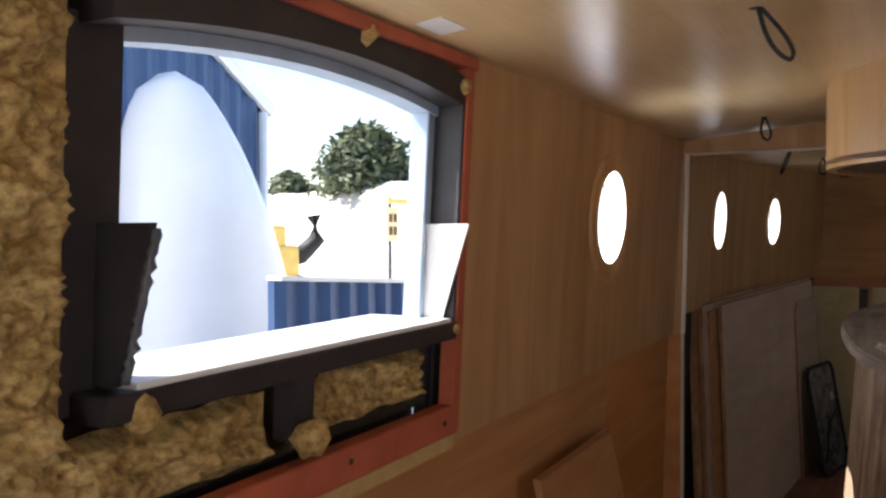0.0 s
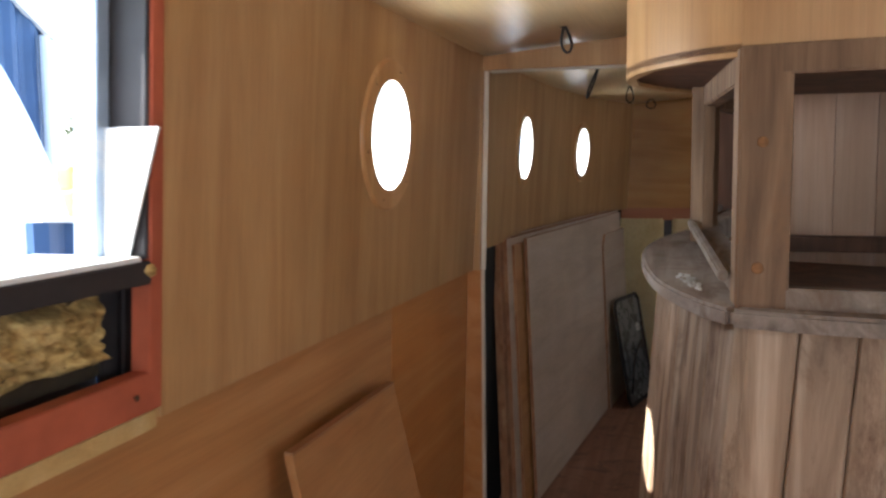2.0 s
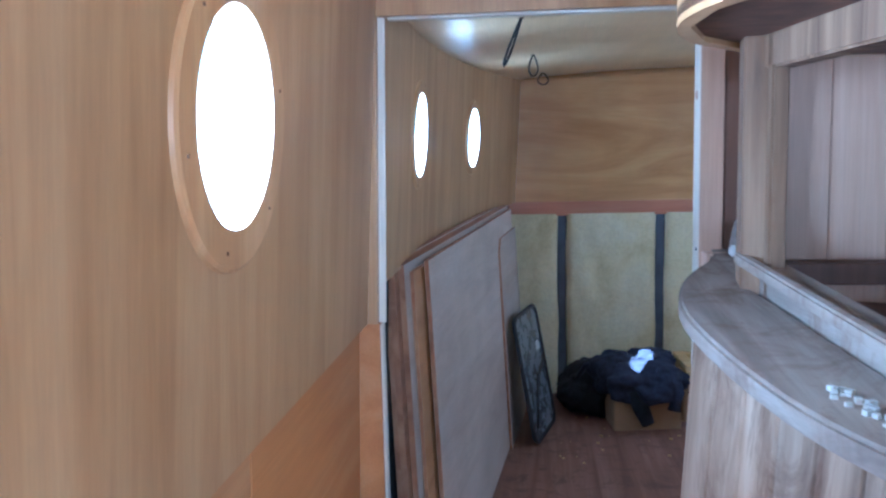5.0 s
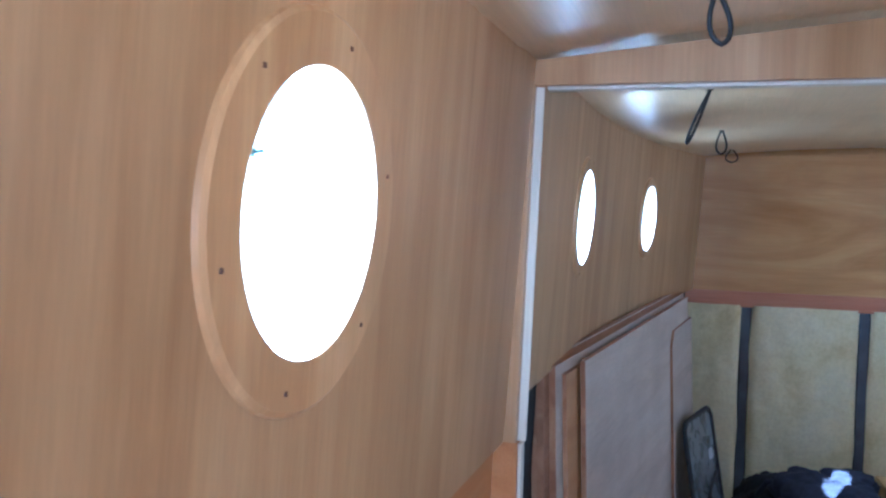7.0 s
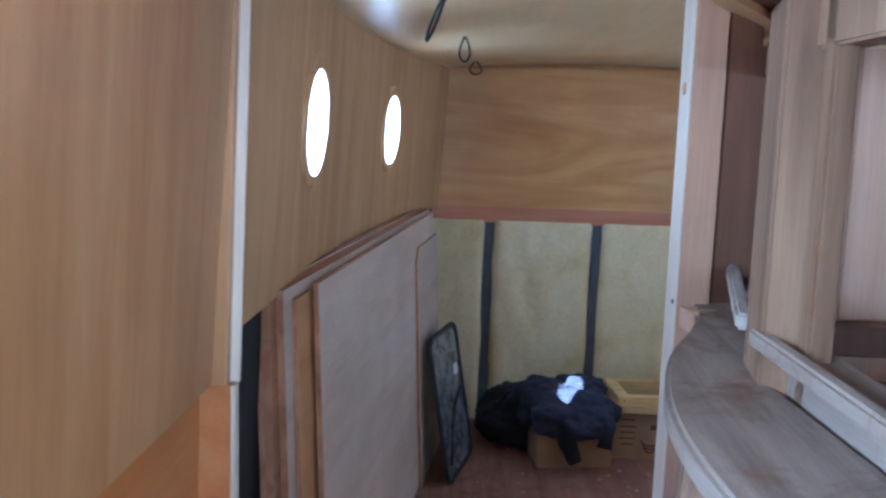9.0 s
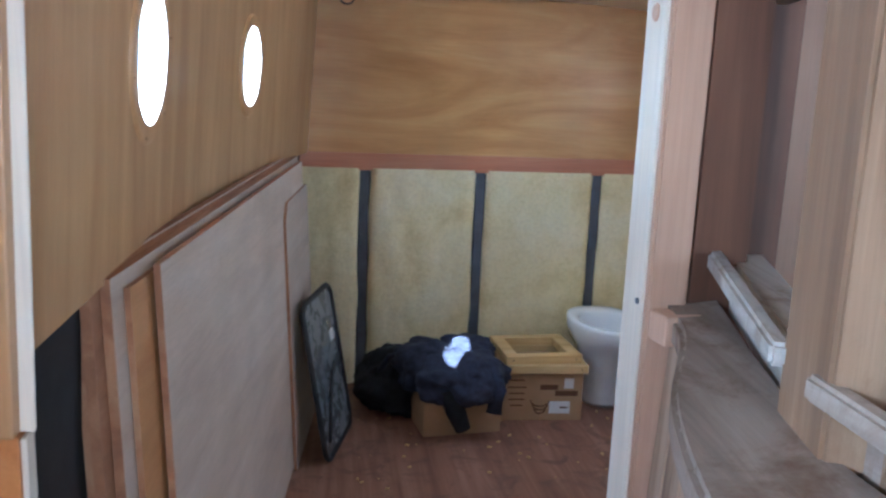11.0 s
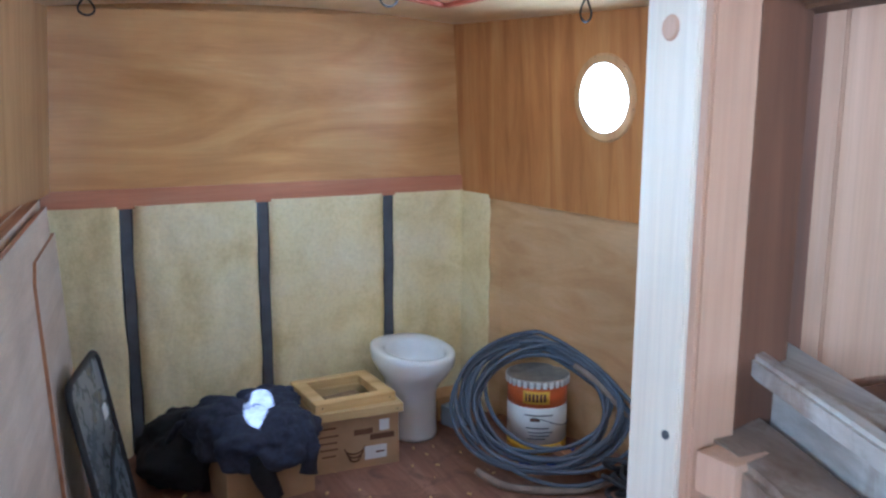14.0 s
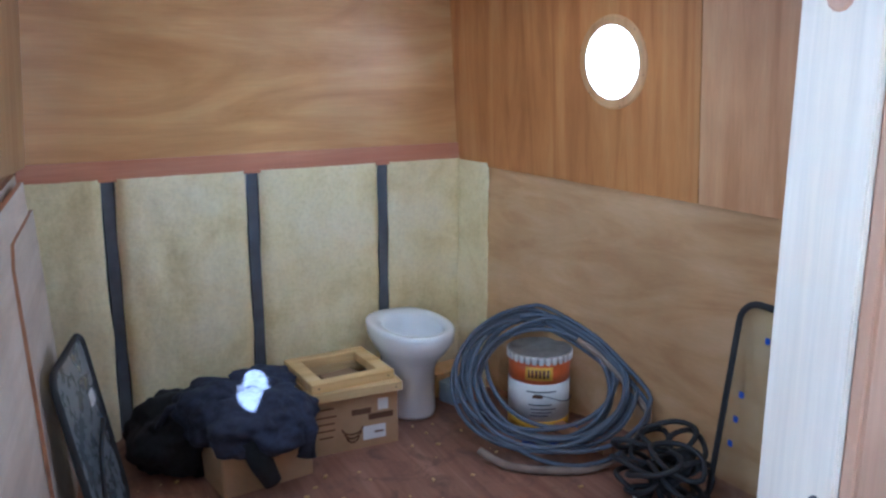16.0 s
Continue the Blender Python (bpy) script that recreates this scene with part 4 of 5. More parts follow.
def glass_pane(name, label, at, w, h, turn, r=0.06, glass=None):
    """A rubber-edged pane with rounded corners, standing on its long or short edge."""
    t = thing(name, at, label, "window pane")
    loop = []
    for cx, cz, a0 in ((w / 2 - r, h - r, 0), (-w / 2 + r, h - r, 90), (-w / 2 + r, r, 180), (w / 2 - r, r, 270)):
        for k in range(7):
            a = radians(a0 + 15 * k)
            loop.append(Vector((cx + r * math.cos(a), 0, cz + r * math.sin(a))))
    m = Matrix.Translation(at) @ turn
    part("seal", tube([m @ p for p in loop], 0.012, 8, True), BLACK, t, "black rubber seal", True)
    b = bmesh.new()
    f, g = [b.verts.new(m @ p) for p in loop], [b.verts.new(m @ (p + Vector((0, 0.008, 0)))) for p in loop]
    b.faces.new(f)
    b.faces.new(g)
    for k in range(len(f)):
        b.faces.new((f[k], f[(k + 1) % len(f)], g[(k + 1) % len(f)], g[k]))
    pane = part("pane", b, glass or GLASS_D, t, "clear glass" if glass else "dusty grey glass")
    pane.visible_shadow = not glass
    return t, m


# pane leaning on the sheets
t, m = glass_pane("window_pane", "dusty grey window pane in black rubber seal, leaning on sheets", (0.435, 4.70, 0.012), 0.45, 0.66, pose(0, 0, 0, 0, 0, 76) @ pose(0, 0, 0, -10, 0, 0))
part("stay", tube([m @ Vector(p) for p in ((-0.2, -0.02, 0.08), (-0.12, -0.025, 0.22), (-0.02, -0.022, 0.31), (0.12, -0.02, 0.36))], 0.008), BLACK, t, "curved black stay", True)
part("label", box(m @ Vector((0.12, -0.006, 0.45)), (0.06, 0.003, 0.05), pose(0, 0, 0, 0, 0, 76) @ pose(0, 0, 0, -10, 0, 0)), PAPER, t, "white paper label")
# pane leaning on the right-hand side
t, m = glass_pane("window_pane", "clear window pane in black rubber seal, leaning on plywood", (2.355, 3.60, 0.012), 0.56, 0.78, pose(0, 0, 0, 0, 0, -86) @ pose(0, 0, 0, -8, 0, 0), 0.07, GLASS_C)
part("label", box(m @ Vector((-0.03, -0.006, 0.52)), (0.10, 0.003, 0.09), pose(0, 0, 0, 0, 0, -86) @ pose(0, 0, 0, -8, 0, 0)), PAPER, t, "white paper label")
for x, z in ((-0.15, 0.67), (-0.215, 0.46), (-0.22, 0.37), (-0.225, 0.28)):
    part("tape", box(m @ Vector((x, -0.006, z)), (0.018, 0.004, 0.022), pose(0, 0, 0, 0, 0, -86)), BLUE, t, "blue tape square")

# open carton under the clothes
def carton(name, label, at, size, yaw, material, hole=False):
    t = thing(name, at, label, "cardboard box")
    w, d, h = size
    m = Matrix.Translation(at) @ pose(0, 0, 0, 0, 0, yaw)
    for nm, c, s in (("front", (0, -d / 2, h / 2), (w, 0.006, h)), ("back", (0, d / 2, h / 2), (w, 0.006, h)),
                     ("side", (-w / 2, 0, h / 2), (0.006, d - 0.008, h)), ("side", (w / 2, 0, h / 2), (0.006, d - 0.008, h)), ("bottom", (0, 0, 0.006), (w - 0.008, d - 0.008, 0.006))):
        part(nm, box(m @ Vector(c), s, pose(0, 0, 0, 0, 0, yaw), 0.0015), material, t)
    return t, m


carton("carton", "plain brown cardboard carton under a heap of clothes", (0.965, 4.93, 0), (0.36, 0.30, 0.20), 8, CARD)

# heap of clothes: jacket over the carton, dark bag beside it
def heap(at, r, seed, squash=0.6, n=5, amp=0.3):
    b = bmesh.new()
    bmesh.ops.create_icosphere(b, subdivisions=n, radius=1.0)
    for v in b.verts:
        q = v.co * 1.7 + Vector((seed, -seed, seed * 0.5))
        fold = noise.noise(q) + 0.5 * abs(noise.noise(q * 2.4)) - 0.12 * abs(noise.noise(q * 4.6 + Vector((3, 1, 2))))
        v.co *= 1 + amp * fold
        v.co = Vector((v.co.x * r[0], v.co.y * r[1], max(-squash, v.co.z) * r[2]))
        v.co += Vector(at)
    return b


t = thing("clothes", (0.95, 4.9, 0.17), "heap of dark navy work clothes thrown over a carton", "clothes")
part("jacket", heap((0.99, 4.86, 0.235), (0.21, 0.19, 0.13), 2.0), GREYCLOTH, t, "dark grey-blue jacket", True)
part("trousers", heap((0.86, 4.98, 0.25), (0.19, 0.16, 0.13), 7.0), CLOTH, t, "navy trousers", True)
part("sleeve", tube([(1.10, 4.78, 0.30), (1.125, 4.72, 0.22), (1.11, 4.70, 0.13)], lambda s: 0.05 - 0.012 * s, 12), GREYCLOTH, t, "hanging sleeve", True)
part("sleeve", tube([(0.92, 4.74, 0.22), (0.94, 4.70, 0.14), (0.975, 4.69, 0.06)], lambda s: 0.055 - 0.02 * s, 12), CLOTH2, t, "hanging sleeve", True)
part("collar", heap((1.03, 5.0, 0.335), (0.13, 0.11, 0.06), 12.0), GREYCLOTH, t, "turned-up collar", True)
t = thing("holdall", (0.72, 5.1, 0), "black holdall slumped on the floor by the foam", "bag")
part("body", heap((0.72, 5.12, 0.13), (0.20, 0.20, 0.17), 21.0, 0.75), CLOTH2, t, "", True)
part("handle", tube([(0.62, 5.0, 0.22), (0.66, 4.96, 0.31), (0.76, 4.96, 0.33), (0.82, 5.0, 0.26)], 0.014), CLOTH, t, "webbing handle", True)

# printed fruit carton
t, m = carton("fruit_carton", "brown printed fruit carton with hand slots and white labels", (1.395, 5.09, 0), (0.385, 0.33, 0.235), -2, CARD)
R = pose(0, 0, 0, 0, 0, -2)
part("hand_slot", box(m @ Vector((0.03, -0.168, 0.165)), (0.085, 0.002, 0.026), R, 0.0008), INK, t, "dark hand slot")
part("print", box(m @ Vector((0.115, -0.1685, 0.135)), (0.11, 0.002, 0.026), R), INK, t, "dark brown print band")
for k in range(3):
    b = tube([m @ Vector((-0.01 + 0.045 * math.cos(a) * (1 - 0.2 * k), -0.168, 0.10 + 0.03 * math.sin(a) - 0.018 * k)) for a in (math.pi + i * math.pi / 10 for i in range(11))], 0.0035, 6)
    part("print", b, INK, t, "dark brown curved print")
for z, w in ((0.20, 0.07), (0.165, 0.09), (0.135, 0.075), (0.105, 0.08), (0.075, 0.06)):
    part("print", box(m @ Vector((-0.125, -0.1683, z)), (w, 0.002, 0.007), R), INK, t, "faded brown print line")
part("label", box(m @ Vector((0.085, -0.169, 0.065)), (0.10, 0.002, 0.06), R), PAPER, t, "white paper label")
part("label", box(m @ Vector((0.125, -0.169, 0.185)), (0.045, 0.002, 0.05), R), PAPER, t, "white paper label")
part("print", box(m @ Vector((0.105, -0.1705, 0.065)), (0.04, 0.001, 0.008), R), INK, t, "label print")
# two softwood frames on it
def wood_frame(z, yaw, w, d, at):
    t = thing("crate", (*at, z), "shallow open crate of rough yellow softwood rails", "crate", "crates stacked on the carton")
    m = Matrix.Translation((*at, z)) @ pose(0, 0, 0, 0, 0, yaw)
    R2 = pose(0, 0, 0, 0, 0, yaw)
    for c, s in (((0, -d / 2, 0.02), (w, 0.05, 0.04)), ((0, d / 2, 0.02), (w, 0.05, 0.04)), ((-w / 2 + 0.03, 0, 0.02), (0.06, d - 0.05, 0.039)), ((w / 2 - 0.03, 0, 0.02), (0.06, d - 0.05, 0.039))):
        part("rail", box(m @ Vector(c), s, R2, 0.003), PINE_Y, t)
    for x in (-w / 2 + 0.03, w / 2 - 0.03):
        part("nail_head", box(m @ Vector((x, -d / 2 - 0.026, 0.02)), (0.006, 0.002, 0.006), R2), INK, t)
    return t


wood_frame(0.236, -2, 0.41, 0.31, (1.40, 5.085))
wood_frame(0.277, 3, 0.37, 0.29, (1.385, 5.10))
tagged(solid("board_scrap", box((1.42, 5.10, 0.245), (0.16, 0.2, 0.012), (0, 0, 12), 0.002), CARD_IN, "dark board scrap lying inside the crates", "board"), kind="")

# toilet pan
t = thing("toilet_pan", (1.76, 5.22, 0), "white glazed toilet pan without seat or cistern", "toilet")
b = bmesh.new()
prof = [(0.0, 0.105, 0.125, -0.01), (0.02, 0.11, 0.13, -0.01), (0.10, 0.110, 0.125, 0.0), (0.20, 0.112, 0.128, 0.0), (0.255, 0.125, 0.155, -0.01), (0.30, 0.155, 0.20, -0.02),
        (0.345, 0.178, 0.232, -0.025), (0.385, 0.183, 0.24, -0.025), (0.398, 0.180, 0.236, -0.025), (0.402, 0.172, 0.228, -0.025), (0.400, 0.135, 0.178, -0.045), (0.39, 0.128, 0.17, -0.045),
        (0.35, 0.125, 0.165, -0.045), (0.30, 0.10, 0.13, -0.04), (0.26, 0.06, 0.08, -0.03), (0.25, 0.0, 0.0, -0.03)]
rows = []
for z, rx, ry, oy in prof:
    row = []
    for k in range(44):
        a = 2 * math.pi * k / 44
        back = 1.0 + (0.12 if math.sin(a) > 0 else 0)
        e = 2.0 if math.sin(a) < 0 else 2.6
        c, s = math.cos(a), math.sin(a)
        row.append(b.verts.new((1.767 + rx * math.copysign(abs(c) ** (2 / e), c), 5.20 + oy + ry * back * math.copysign(abs(s) ** (2 / e), s), z * 1.06)))
    rows.append(row)
for q, s in zip(rows, rows[1:]):
    for k in range(44):
        b.faces.new((q[k], q[(k + 1) % 44], s[(k + 1) % 44], s[k]))
b.faces.new(rows[0])
bmesh.ops.remove_doubles(b, verts=b.verts, dist=0.0004)
pan = part("pan", b, CERAMIC, t, "", True)
part("water", lathe([(0.0, 0.0), (0.062, 0.0), (0.062, 0.001), (0.0, 0.001)], (1.767, 5.17, 0.288), 24, (1, 1.25)), plain("still_water", (0.35, 0.42, 0.5), 0.03, 0, 0.02, 3, 0), pan, "still water")

# paint tin
TX, TY = 2.235, 4.83
t = thing("paint_tin", (TX, TY, 0), "white and orange-red paint tin with a dented lid", "paint tin")
part("body", lathe([(0.0, 0.004), (0.137, 0.004), (0.137, 0.05)], (TX, TY, 0), 44), TIN_Y, t, "yellow base band", True)
part("body", lathe([(0.1365, 0.05), (0.137, 0.222)], (TX, TY, 0), 44), TIN_W, t, "white middle", True)
part("body", lathe([(0.1365, 0.222), (0.137, 0.317)], (TX, TY, 0), 44), TIN_R, t, "orange-red upper band", True)
lid = part("lid", lathe([(0.137, 0.317), (0.142, 0.320), (0.142, 0.346), (0.135, 0.348), (0.127, 0.336), (0.0, 0.334)], (TX, TY, 0), 44), TIN_LID, t, "dull metal lid", True)
for k in range(30):
    a = 2 * math.pi * k / 30
    part("lug", box((TX + 0.144 * math.cos(a), TY + 0.144 * math.sin(a), 0.329), (0.004, 0.018, 0.031), (0, 0, math.degrees(a)), 0.001), TIN_W, lid)
def on_tin(a, z, r=0.1385):
    a = radians(a)
    return Vector((TX + r * math.cos(a), TY + r * math.sin(a), z))


part("handle", tube([on_tin(230 + k * 8, 0.155 + 0.025 * math.cos(k * 0.35), 0.145) for k in range(12)], 0.0025, 6), RIB, t, "wire handle", True)
def tin_patch(a0, a1, z0, z1, r, material, label):
    b = bmesh.new()
    n = 10
    rows = [[b.verts.new(on_tin(a0 + (a1 - a0) * k / n, z, rr)) for z, rr in ((z0, r), (z1, r), (z1, r - 0.002), (z0, r - 0.002))] for k in range(n + 1)]
    for q, s in zip(rows, rows[1:]):
        for k in range(4):
            b.faces.new((q[k], q[(k + 1) % 4], s[(k + 1) % 4], s[k]))
    b.faces.new(rows[0])
    b.faces.new(rows[-1])
    return part("label", b, material, t, label, True)


tin_patch(211, 262, 0.240, 0.300, 0.1386, TIN_Y, "yellow name plate")
for k, (a, w) in enumerate(((216, 4), (222, 5), (229, 5), (236, 5), (243, 5), (250, 5))):
    tin_patch(a, a + w, 0.251, 0.289, 0.1394, INK, "dark block of print")
for z, a0, a1 in ((0.185, 215, 270), (0.125, 218, 262), (0.105, 222, 270), (0.09, 225, 262), (0.075, 222, 255)):
    tin_patch(a0, a1, z, z + 0.006, 0.1388, RIB, "thin grey print line")
tin_patch(226, 244, 0.160, 0.174, 0.1390, INK, "dark print block")

# coil of pipe leaning over the tin
t = thing("pipe_coil", (2.2, 4.75, 0), "coil of grey plastic pipe leaning on the side lining", "pipe coil")
C0, C1 = Vector((2.015, 4.405, 0.025)), Vector((2.345, 4.955, 0.43))
mid = (C0 + C1) / 2
up_axis = (C1 - C0) / 2
side_axis = Vector((0.335, -0.20, 0.0))
for k in range(14):
    f = 0.76 + 0.022 * k - 0.035 * (k % 3)
    off = Vector((0.042 * math.sin(k * 2.1), 0.04 * math.sin(k * 1.3 + 1), 0.015 + 0.05 * abs(math.sin(k * 1.7))))
    pts = []
    for i in range(57):
        a = 2 * math.pi * i / 56 + k * 0.5
        wob = 1 + 0.04 * math.sin(a * 2 + k) + 0.02 * math.sin(a * 3 + 2 * k)
        p = mid + off + f * wob * (up_axis * -math.cos(a) + side_axis * math.sin(a))
        p.z = max(p.z, 0.012)
        p.x = min(p.x, right_low(p.y, p.z)[0] - 0.014 - 0.004 * (k % 4))
        pts.append(p)
    part("loop", tube(pts[:-1] if k % 4 else pts[:52], 0.0095, 7, bool(k % 4)), PIPE, t, "", True)
pts = [mid + 1.12 * (up_axis * -math.cos(a) + side_axis * math.sin(a)) for a in (radians(-40 + 5 * i) for i in range(36))]
for p in pts:
    p.z = max(p.z, 0.018)
    p.x = min(p.x, right_low(p.y, p.z)[0] - 0.03)
part("hose", tube(pts, 0.017, 8), PIPE_B, t, "brown hose round the coil", True)
part("tail", tube([(2.02, 4.62, 0.03), (2.12, 4.56, 0.02), (2.24, 4.58, 0.02), (2.33, 4.66, 0.03)], 0.008), BLUE, t, "blue pipe tail", True)

# rope heap by the pane
t = thing("rope", (2.26, 4.03, 0), "heap of black rope and hose coiled on the floor", "rope")
for k in range(17):
    a0 = 2 * math.pi * random.random()
    c = Vector((2.26 + 0.09 * math.cos(k * 2.4), 4.03 + 0.09 * math.sin(k * 2.4), 0.04 + 0.011 * k))
    tilt = pose(0, 0, 0, 70 * random.random() - 20, 60 * random.random() - 30, 360 * random.random())
    pts = [c + tilt @ Vector((0.10 * math.cos(a) * (1 + 0.1 * math.sin(3 * a)), 0.07 * math.sin(a), 0.01 * math.sin(2 * a))) for a in (2 * math.pi * i / 26 + a0 for i in range(26))]
    for p in pts:
        p.z = max(p.z, 0.018)
    part("loop", tube(pts, 0.0105, 8, True), BLACK, t, "", True)
part("wrap", tube([(2.18, 3.95, 0.10), (2.25, 3.92, 0.17), (2.33, 3.98, 0.18), (2.36, 4.06, 0.12)], 0.03, 10), CLOTH2, t, "black cloth wrap", True)
part("cord", tube([(2.15, 4.06, 0.05), (2.13, 4.02, 0.03), (2.12, 3.97, 0.012), (2.17, 3.93, 0.012)], 0.007), PAPER, t, "white cord end", True)

# small timber and block by the foam
solid("timber_block", box((2.02, 5.34, 0.06), (0.20, 0.13, 0.12), (0, 0, 10), 0.006), PLY_PALE, "pale timber block standing by the foam", "timber block")
solid("metal_box", box((2.0, 5.20, 0.05), (0.11, 0.10, 0.10), (0, 0, 20), 0.006), SILL_B, "small grey metal box on the floor", "box")
solid("batten_offcut", span((2.30, 4.40, 0.02), (2.19, 5.12, 0.03), 0.05, 0.03), PLY_EDGE, "dark timber offcut on the floor along the side", "timber")
b = bmesh.new()
for k in range(60):
    s = 0.003 + 0.006 * random.random()
    box((0.5 + 1.7 * random.random(), 4.2 + 0.9 * random.random(), s * 0.4), (s, s * 2.2, s * 0.7), (0, 0, 360 * random.random()), bm=b)
tagged(solid("shavings", b, PINE_Y, "scattered wood crumbs on the floor", "debris"), kind="stuff")

# ---- cable loops hanging from the ceiling ----
def cable_loop(x, y, drop, swing, wide, label="black cable loop hanging from the ceiling"):
    z = ceiling_z(x, y)
    t = thing("cable_loop", (x, y, z), label, "cable", "cable loops under the ceiling")
    pts = []
    for i in range(19):
        a = i / 18
        w = wide * math.sin(math.pi * a) * math.sin(math.pi * a)
        s = -1 if i < 9 else 1
        h = drop * (1 - abs(2 * a - 1) ** 1.6)
        pts.append((x + swing[0] * h / drop + (0.004 + 0.5 * wide * math.sin(2 * math.pi * a)), y + swing[1] * h / drop + 0.15 * wide * math.sin(2 * math.pi * a), z + 0.006 - h))
    part("cable", tube(pts, 0.0042, 7), BLACK, t, "", True)
    part("hole", lathe([(0.0, 0.0), (0.012, 0.0), (0.011, -0.002), (0.0, -0.002)], (x, y, z + 0.001), 12), DARK_BROWN, t, "drilled hole")


cable_loop(0.53, 0.45, 0.105, (0.055, -0.01), 0.03)
cable_loop(0.35, 1.92, 0.085, (0.01, 0.0), 0.03)
cable_loop(0.34, 3.0, 0.15, (-0.06, 0.03), 0.012)
cable_loop(0.38, 4.14, 0.10, (0.0, 0.0), 0.04)
cable_loop(1.40, 4.55, 0.085, (0.0, 0.0), 0.075)
cable_loop(2.08, 4.32, 0.09, (0.0, 0.0), 0.06)
cable_loop(0.44, 5.2, 0.07, (0.0, 0.0), 0.06)
# open hatch in the bow ceiling, dark coaming and red-primed edges
t = thing("hatch", (1.6, 4.4, 1.95), "open ceiling hatch with dark coaming and red-primed edges", "hatch", kind="structure")
ring_pts = [(1.40, 4.05), (1.80, 4.05), (1.80, 4.70), (1.80, 4.92), (1.40, 4.70)]
for p, q in zip(ring_pts, ring_pts[1:] + ring_pts[:1]):
    za, zb = ceiling_z(*p), ceiling_z(*q)
    part("edging", span((*p, za - 0.006), (*q, zb - 0.006), 0.03, 0.02), RED, t, "red-primed edging")
    part("coaming", span((*p, za + 0.03), (*q, zb + 0.03), 0.012, 0.06, 0), STEEL, t, "dark steel coaming")

# paper label on the first cabin's ceiling
solid("ceiling_label", box((0.075, 0.12, ceiling_z(0.075, 0.12) - 0.001), (0.05, 0.09, 0.002), (0, -7, 0)), PAPER, "torn paper label stuck on the ceiling", "label")


# ---- outside ----
GROUND_Z = -0.7
gm = plain("pale_yard", (0.60, 0.57, 0.51), 0.9, 0, 0.2, 0.6, 0.4, (0.45, 0.42, 0.36), 0.6)
b = bmesh.new()
bmesh.ops.create_grid(b, x_segments=8, y_segments=8, size=1500)
bmesh.ops.translate(b, verts=b.verts, vec=(0, 0, GROUND_Z))
solid("ground", b, gm, "dry pale yard of gravel and concrete", "ground", "structure")
SHED = plain("blue_cladding", (0.035, 0.085, 0.20), 0.5, 0, 0.15, 2, 0.05, (0.05, 0.1, 0.2), 0.65)
HULL_W = plain("white_gelcoat", (0.82, 0.83, 0.84), 0.25, 0, 0.04, 2, 0.02)
YELLOW = plain("machine_yellow", (0.72, 0.50, 0.12), 0.5, 0, 0.2, 3)
LEAF = plain("leaf", (0.10, 0.12, 0.06), 0.7, 0, 0.5, 3, 0.2)
BARK = plain("bark", (0.10, 0.07, 0.05), 0.9, 0, 0.4, 8, 0.4)


def cladding(p, q, top0, top1, pitch=0.30):
    """Corrugated sheet wall from plan point p to q, its top running from top0 to top1."""
    p, q = Vector(p), Vector(q)
    d = (q - p)
    n = int(d.length / pitch)
    nrm = Vector((d.y, -d.x)).normalized()
    b = bmesh.new()
    rows = []
    for k in range(n * 4 + 1):
        s = k / (n * 4)
        o = 0.05 if k % 4 in (1, 2) else 0.0
        v = p + d * s + nrm * o
        zt = top0 + (top1 - top0) * s
        w = p + d * s - nrm * 0.05
        rows.append([b.verts.new((*u, z)) for u, z in ((v, GROUND_Z), (v, zt), (w, zt), (w, GROUND_Z))])
    for q, r in zip(rows, rows[1:]):
        for k in range(4):
            b.faces.new((q[k], r[k], r[(k + 1) % 4], q[(k + 1) % 4]))
    b.faces.new(rows[0])
    b.faces.new(rows[-1])
    return b


shed = thing("shed", (-7.5, 6, GROUND_Z), "blue corrugated steel shed with a sloping roof edge", "building")
part("wall", cladding((-7.0, 1.0), (-7.0, 7.95), 7.6, 3.28), SHED, shed, "blue corrugated wall")
part("wall", cladding((-7.0, 7.95), (-13.0, 7.95), 3.28, 3.28), SHED, shed, "blue corrugated wall")
part("verge", span((-6.93, 8.1, 3.19), (-6.93, 1.0, 7.6), 0.08, 0.16), PAINT_W, shed, "white roof verge")
part("roof", prism([(-13, 1.0), (-7.06, 1.0), (-7.06, 8.1), (-13, 8.1)], lambda x, y: 3.29 + (7.95 - y) * 0.622, lambda x, y: 3.37 + (7.95 - y) * 0.622), RIB, shed, "grey sheet roof")
part("downpipe", tube([(-6.88, 7.86, 3.15), (-6.88, 7.86, GROUND_Z)], 0.06), PAINT_W, shed, "white downpipe", True)
fence = thing("fence", (-2.6, 3.8, GROUND_Z), "low blue corrugated steel fence", "fence")
part("panel", cladding((-2.6, 2.9), (-2.6, 4.5), 1.24, 1.13, 0.22), SHED, fence)
part("cap_rail", span((-2.6, 4.5, 1.145), (-2.6, 2.9, 1.255), 0.12, 0.03), PAINT_W, fence, "white cap rail")

# white boat ashore
yacht = thing("boat", (-4.9, 4.7, GROUND_Z), "white hull of a boat standing ashore", "boat")
b = bmesh.new()
rows = []
for j in range(25):
    s = j / 24
    z = GROUND_Z + 0.3 + (2.94 - GROUND_Z - 0.3) * s
    w = math.sqrt(max(0.0, 1 - max(0, (s - 0.55) / 0.45) ** 2.2))
    yl, yr = 4.26 - 0.39 * w, 4.26 + (1.85 - 1.55 * s) * w + 0.12 * w
    c, r = 0.5 * (yl + yr), 0.5 * (yr - yl) + 0.004
    rows.append([b.verts.new((-4.9 + 0.55 * (0.2 + w) * math.sin(a), c + r * math.cos(a), z)) for a in (2 * math.pi * k / 32 for k in range(32))])
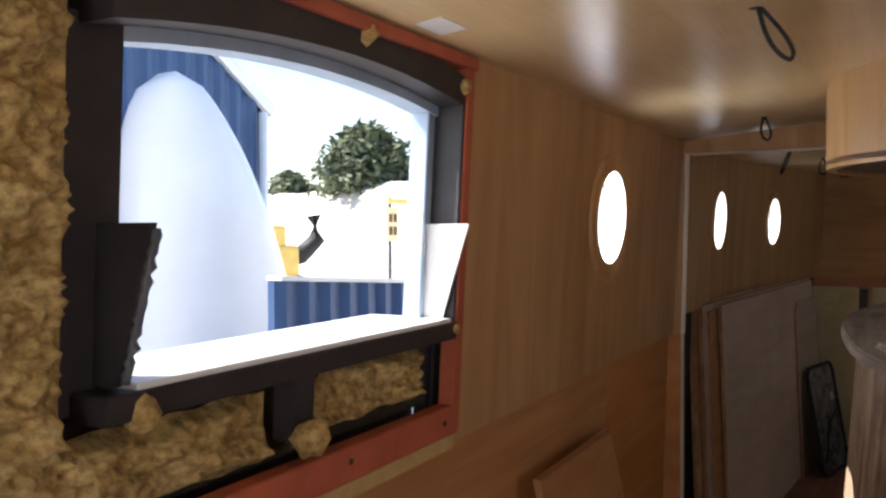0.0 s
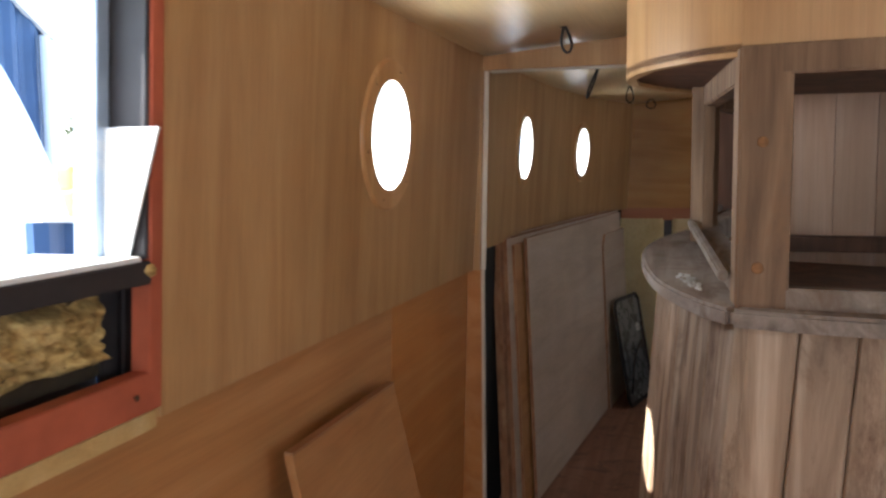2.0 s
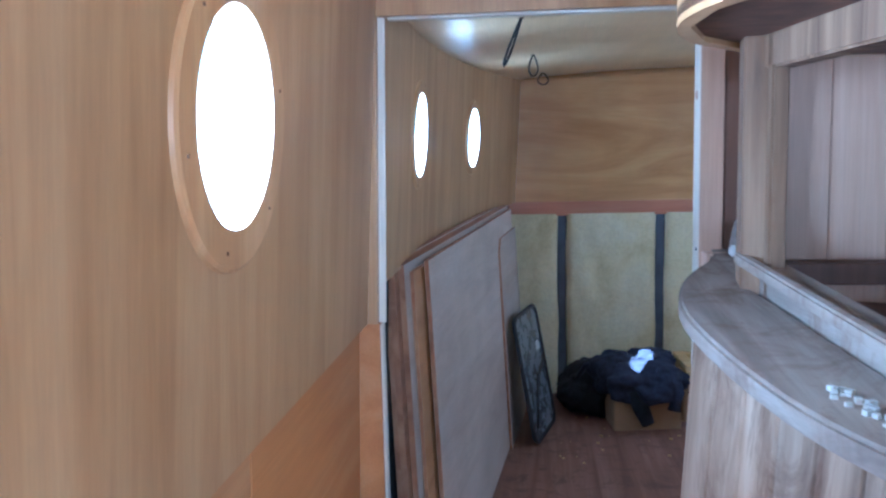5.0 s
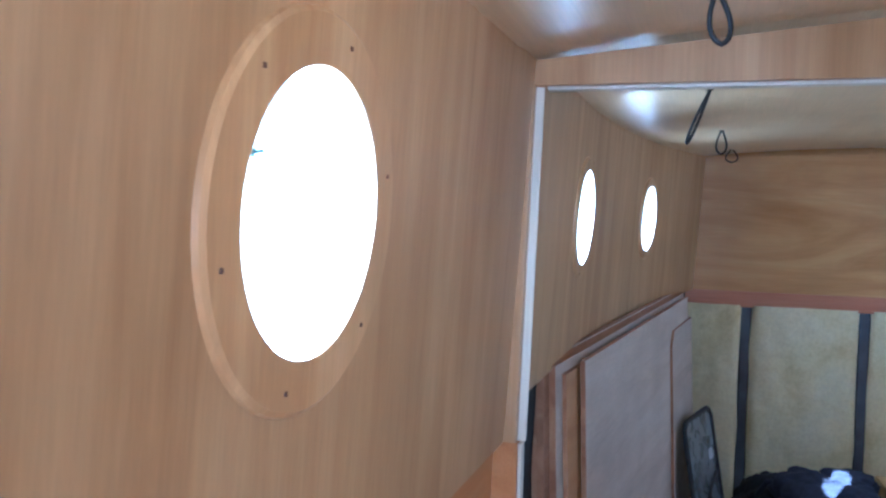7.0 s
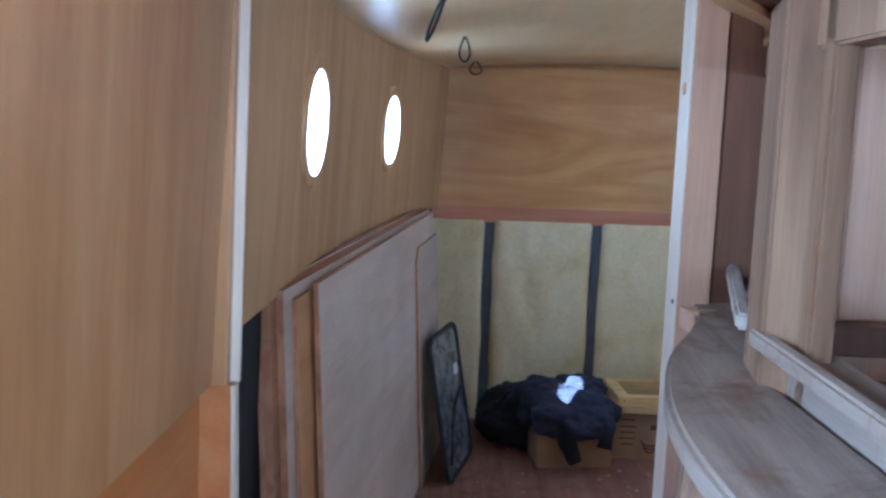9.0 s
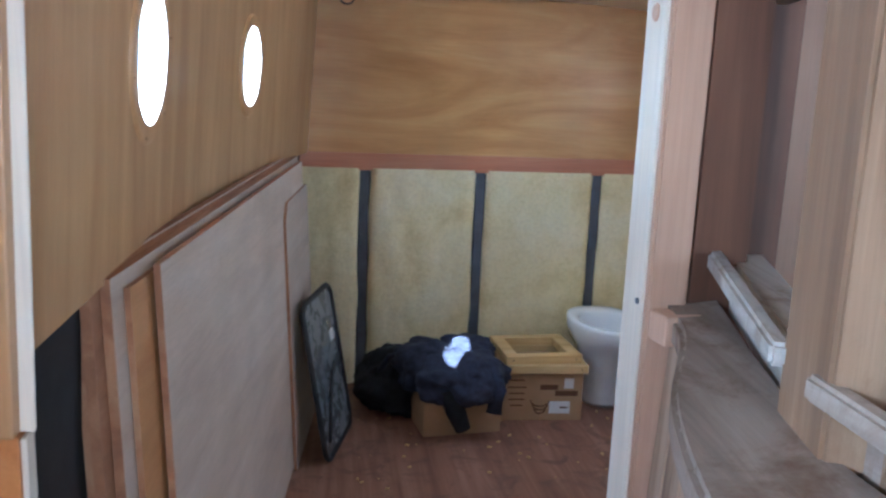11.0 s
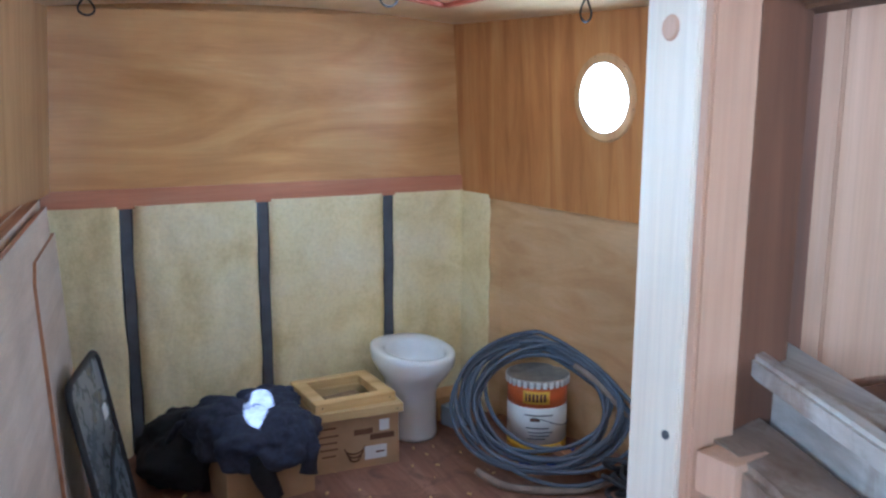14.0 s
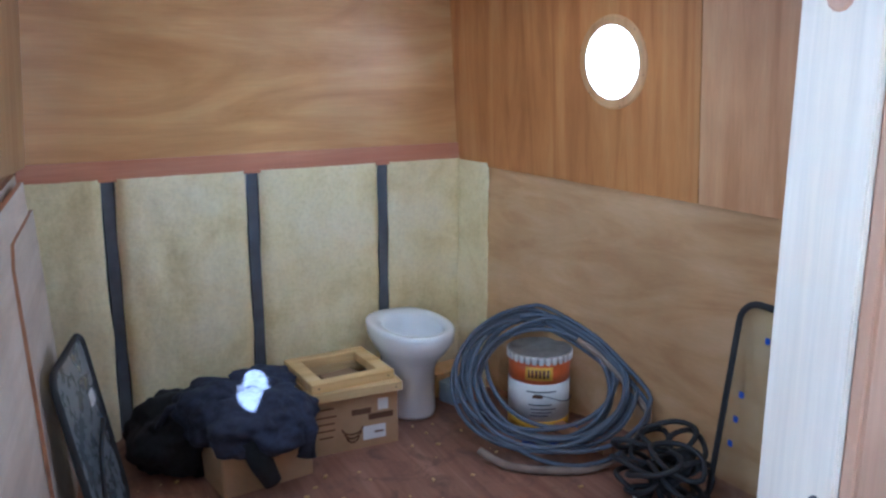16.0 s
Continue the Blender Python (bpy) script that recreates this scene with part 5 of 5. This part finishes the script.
for q, s in zip(rows, rows[1:]):
    for k in range(32):
        b.faces.new((q[k], q[(k + 1) % 32], s[(k + 1) % 32], s[k]))
b.faces.new(rows[0])
b.faces.new(rows[-1])
part("hull", b, HULL_W, yacht, "", True)
part("rubbing_strake", tube([(-4.34 + 0.01 * k, 3.9 + 0.16 * k, 0.55 - 0.02 * k) for k in range(10)], 0.02), SILL_B, yacht, "pale blue strake", True)
for y in (4.2, 5.2):
    part("prop", span((-4.4, y, GROUND_Z), (-4.7, y, 0.1), 0.08, 0.08), OLD_DARK, yacht, "timber prop")

# digger, sign and pole beyond the fence
D = Vector((-13.1, 15.3, GROUND_Z))
dig = thing("digger", D, "yellow excavator parked in the yard", "digger")
part("body", box(D + Vector((0, 0, 1.45)), (1.3, 1.0, 0.8), None, 0.12), YELLOW, dig)
part("cab", box(D + Vector((0.2, -0.2, 2.05)), (0.7, 0.6, 0.6), None, 0.1), YELLOW, dig)
for s in (-0.7, 0.7):
    part("track", box(D + Vector((0, 0.7 * s, 0.55)), (1.6, 0.35, 1.1), None, 0.17), BLACK, dig, "black rubber track")
part("arm", tube([D + Vector(p) for p in ((0.3, 0.3, 1.5), (0.5, 0.75, 1.6), (0.75, 1.05, 2.0), (0.7, 1.0, 2.6))], lambda s: 0.26 - 0.06 * s, 8), BLACK, dig, "dark folded arm", True)
BOARD_Y = plain("sun_bleached_yellow", (0.78, 0.68, 0.40), 0.6, 0, 0.1, 3)
S = Vector((-9.8, 15.8, GROUND_Z))
sign = thing("sign", S, "yellow sign on a post with dark lettering blocks", "sign")
part("post", tube([S, S + Vector((0, 0, 3.0))], 0.05), RIB, sign, "", True)
part("board", box(S + Vector((0.07, 0, 2.35)), (0.04, 0.5, 0.8), (0, 0, 0), 0.01), BOARD_Y, sign)
part("crossbar", span(S + Vector((0.05, -0.15, 2.9)), S + Vector((0.05, 0.75, 2.9)), 0.08, 0.12), YELLOW, sign, "yellow crossbar")
for y, z in ((-0.1, 2.5), (0.1, 2.5), (-0.1, 2.2), (0.1, 2.2)):
    part("print", box(S + Vector((0.095, y, z)), (0.01, 0.14, 0.2)), INK, sign, "dark block of print")


def tree(at, height, spread, clumps, base, label, name="tree"):
    t = thing(name, at, label, "tree")
    at = Vector(at)
    part("trunk", tube([at, at + Vector((0.1, 0, height * 0.4)), at + Vector((0, 0.1, height * 0.9))], lambda s: 0.22 * (1 - 0.85 * s), 9), BARK, t, "", True)
    verts, faces = [], []
    rng = random.Random(7)
    for k in range(clumps):
        s = rng.random() ** 0.8
        a = 2 * math.pi * rng.random()
        r = spread * math.sqrt(max(0.0, 1.02 - s)) * (0.35 + 0.65 * rng.random()) * (1 + 0.3 * math.sin(3 * a))
        c = at + Vector((r * math.cos(a), r * math.sin(a), height * (base + (1 - base) * s)))
        for i in range(7):
            q = c + Vector((rng.gauss(0, 0.22), rng.gauss(0, 0.22), rng.gauss(0, 0.14)))
            u = Vector((rng.gauss(0, 1), rng.gauss(0, 1), rng.gauss(0, 0.6))).normalized()
            w = u.orthogonal().normalized()
            n = len(verts)
            verts += [q + u * 0.22, q + w * 0.08, q - u * 0.16, q - w * 0.08]
            faces.append((n, n + 1, n + 2, n + 3))
    me = bpy.data.meshes.new("crown")
    me.from_pydata([tuple(v - at) for v in verts], [], faces)
    me.materials.append(LEAF)
    crown = new("crown", me)
    crown.parent = t
    tagged(crown, "dark green leafy crown", kind="stuff")


bank = bmesh.new()
bn, bk = 60, 14
rows = []
for j in range(bk + 1):
    u = j / bk
    row = []
    for i in range(bn + 1):
        x = -46 + 70 * i / bn
        y = 20.0 + 14 * u - 0.55 * (x + 16)
        h = 3.9 * min(1.0, u * 3.2) * (1 - 0.9 * max(0.0, (u - 0.75) * 4)) * (1 + 0.06 * noise.noise(Vector((x * 0.3, y * 0.3, 1.0))))
        row.append(bank.verts.new((x, y, GROUND_Z - 0.05 + h + 0.08 * noise.noise(Vector((x * 1.4, y * 1.4, 3.0))))))
    rows.append(row)
for q, r in zip(rows, rows[1:]):
    for k in range(bn):
        bank.faces.new((q[k], q[k + 1], r[k + 1], r[k]))
solid("bank", bank, gm, "pale gravel bank along the far side of the yard", "bank", "structure", smooth=True)
tree((-16.9, 25.4, GROUND_Z + 3.5), 2.4, 2.0, 1300, 0.06, "dark green conifer growing on the pale bank")
tree((-24.6, 30.6, GROUND_Z + 3.6), 1.1, 1.0, 300, 0.06, "small green tree growing on the pale bank")
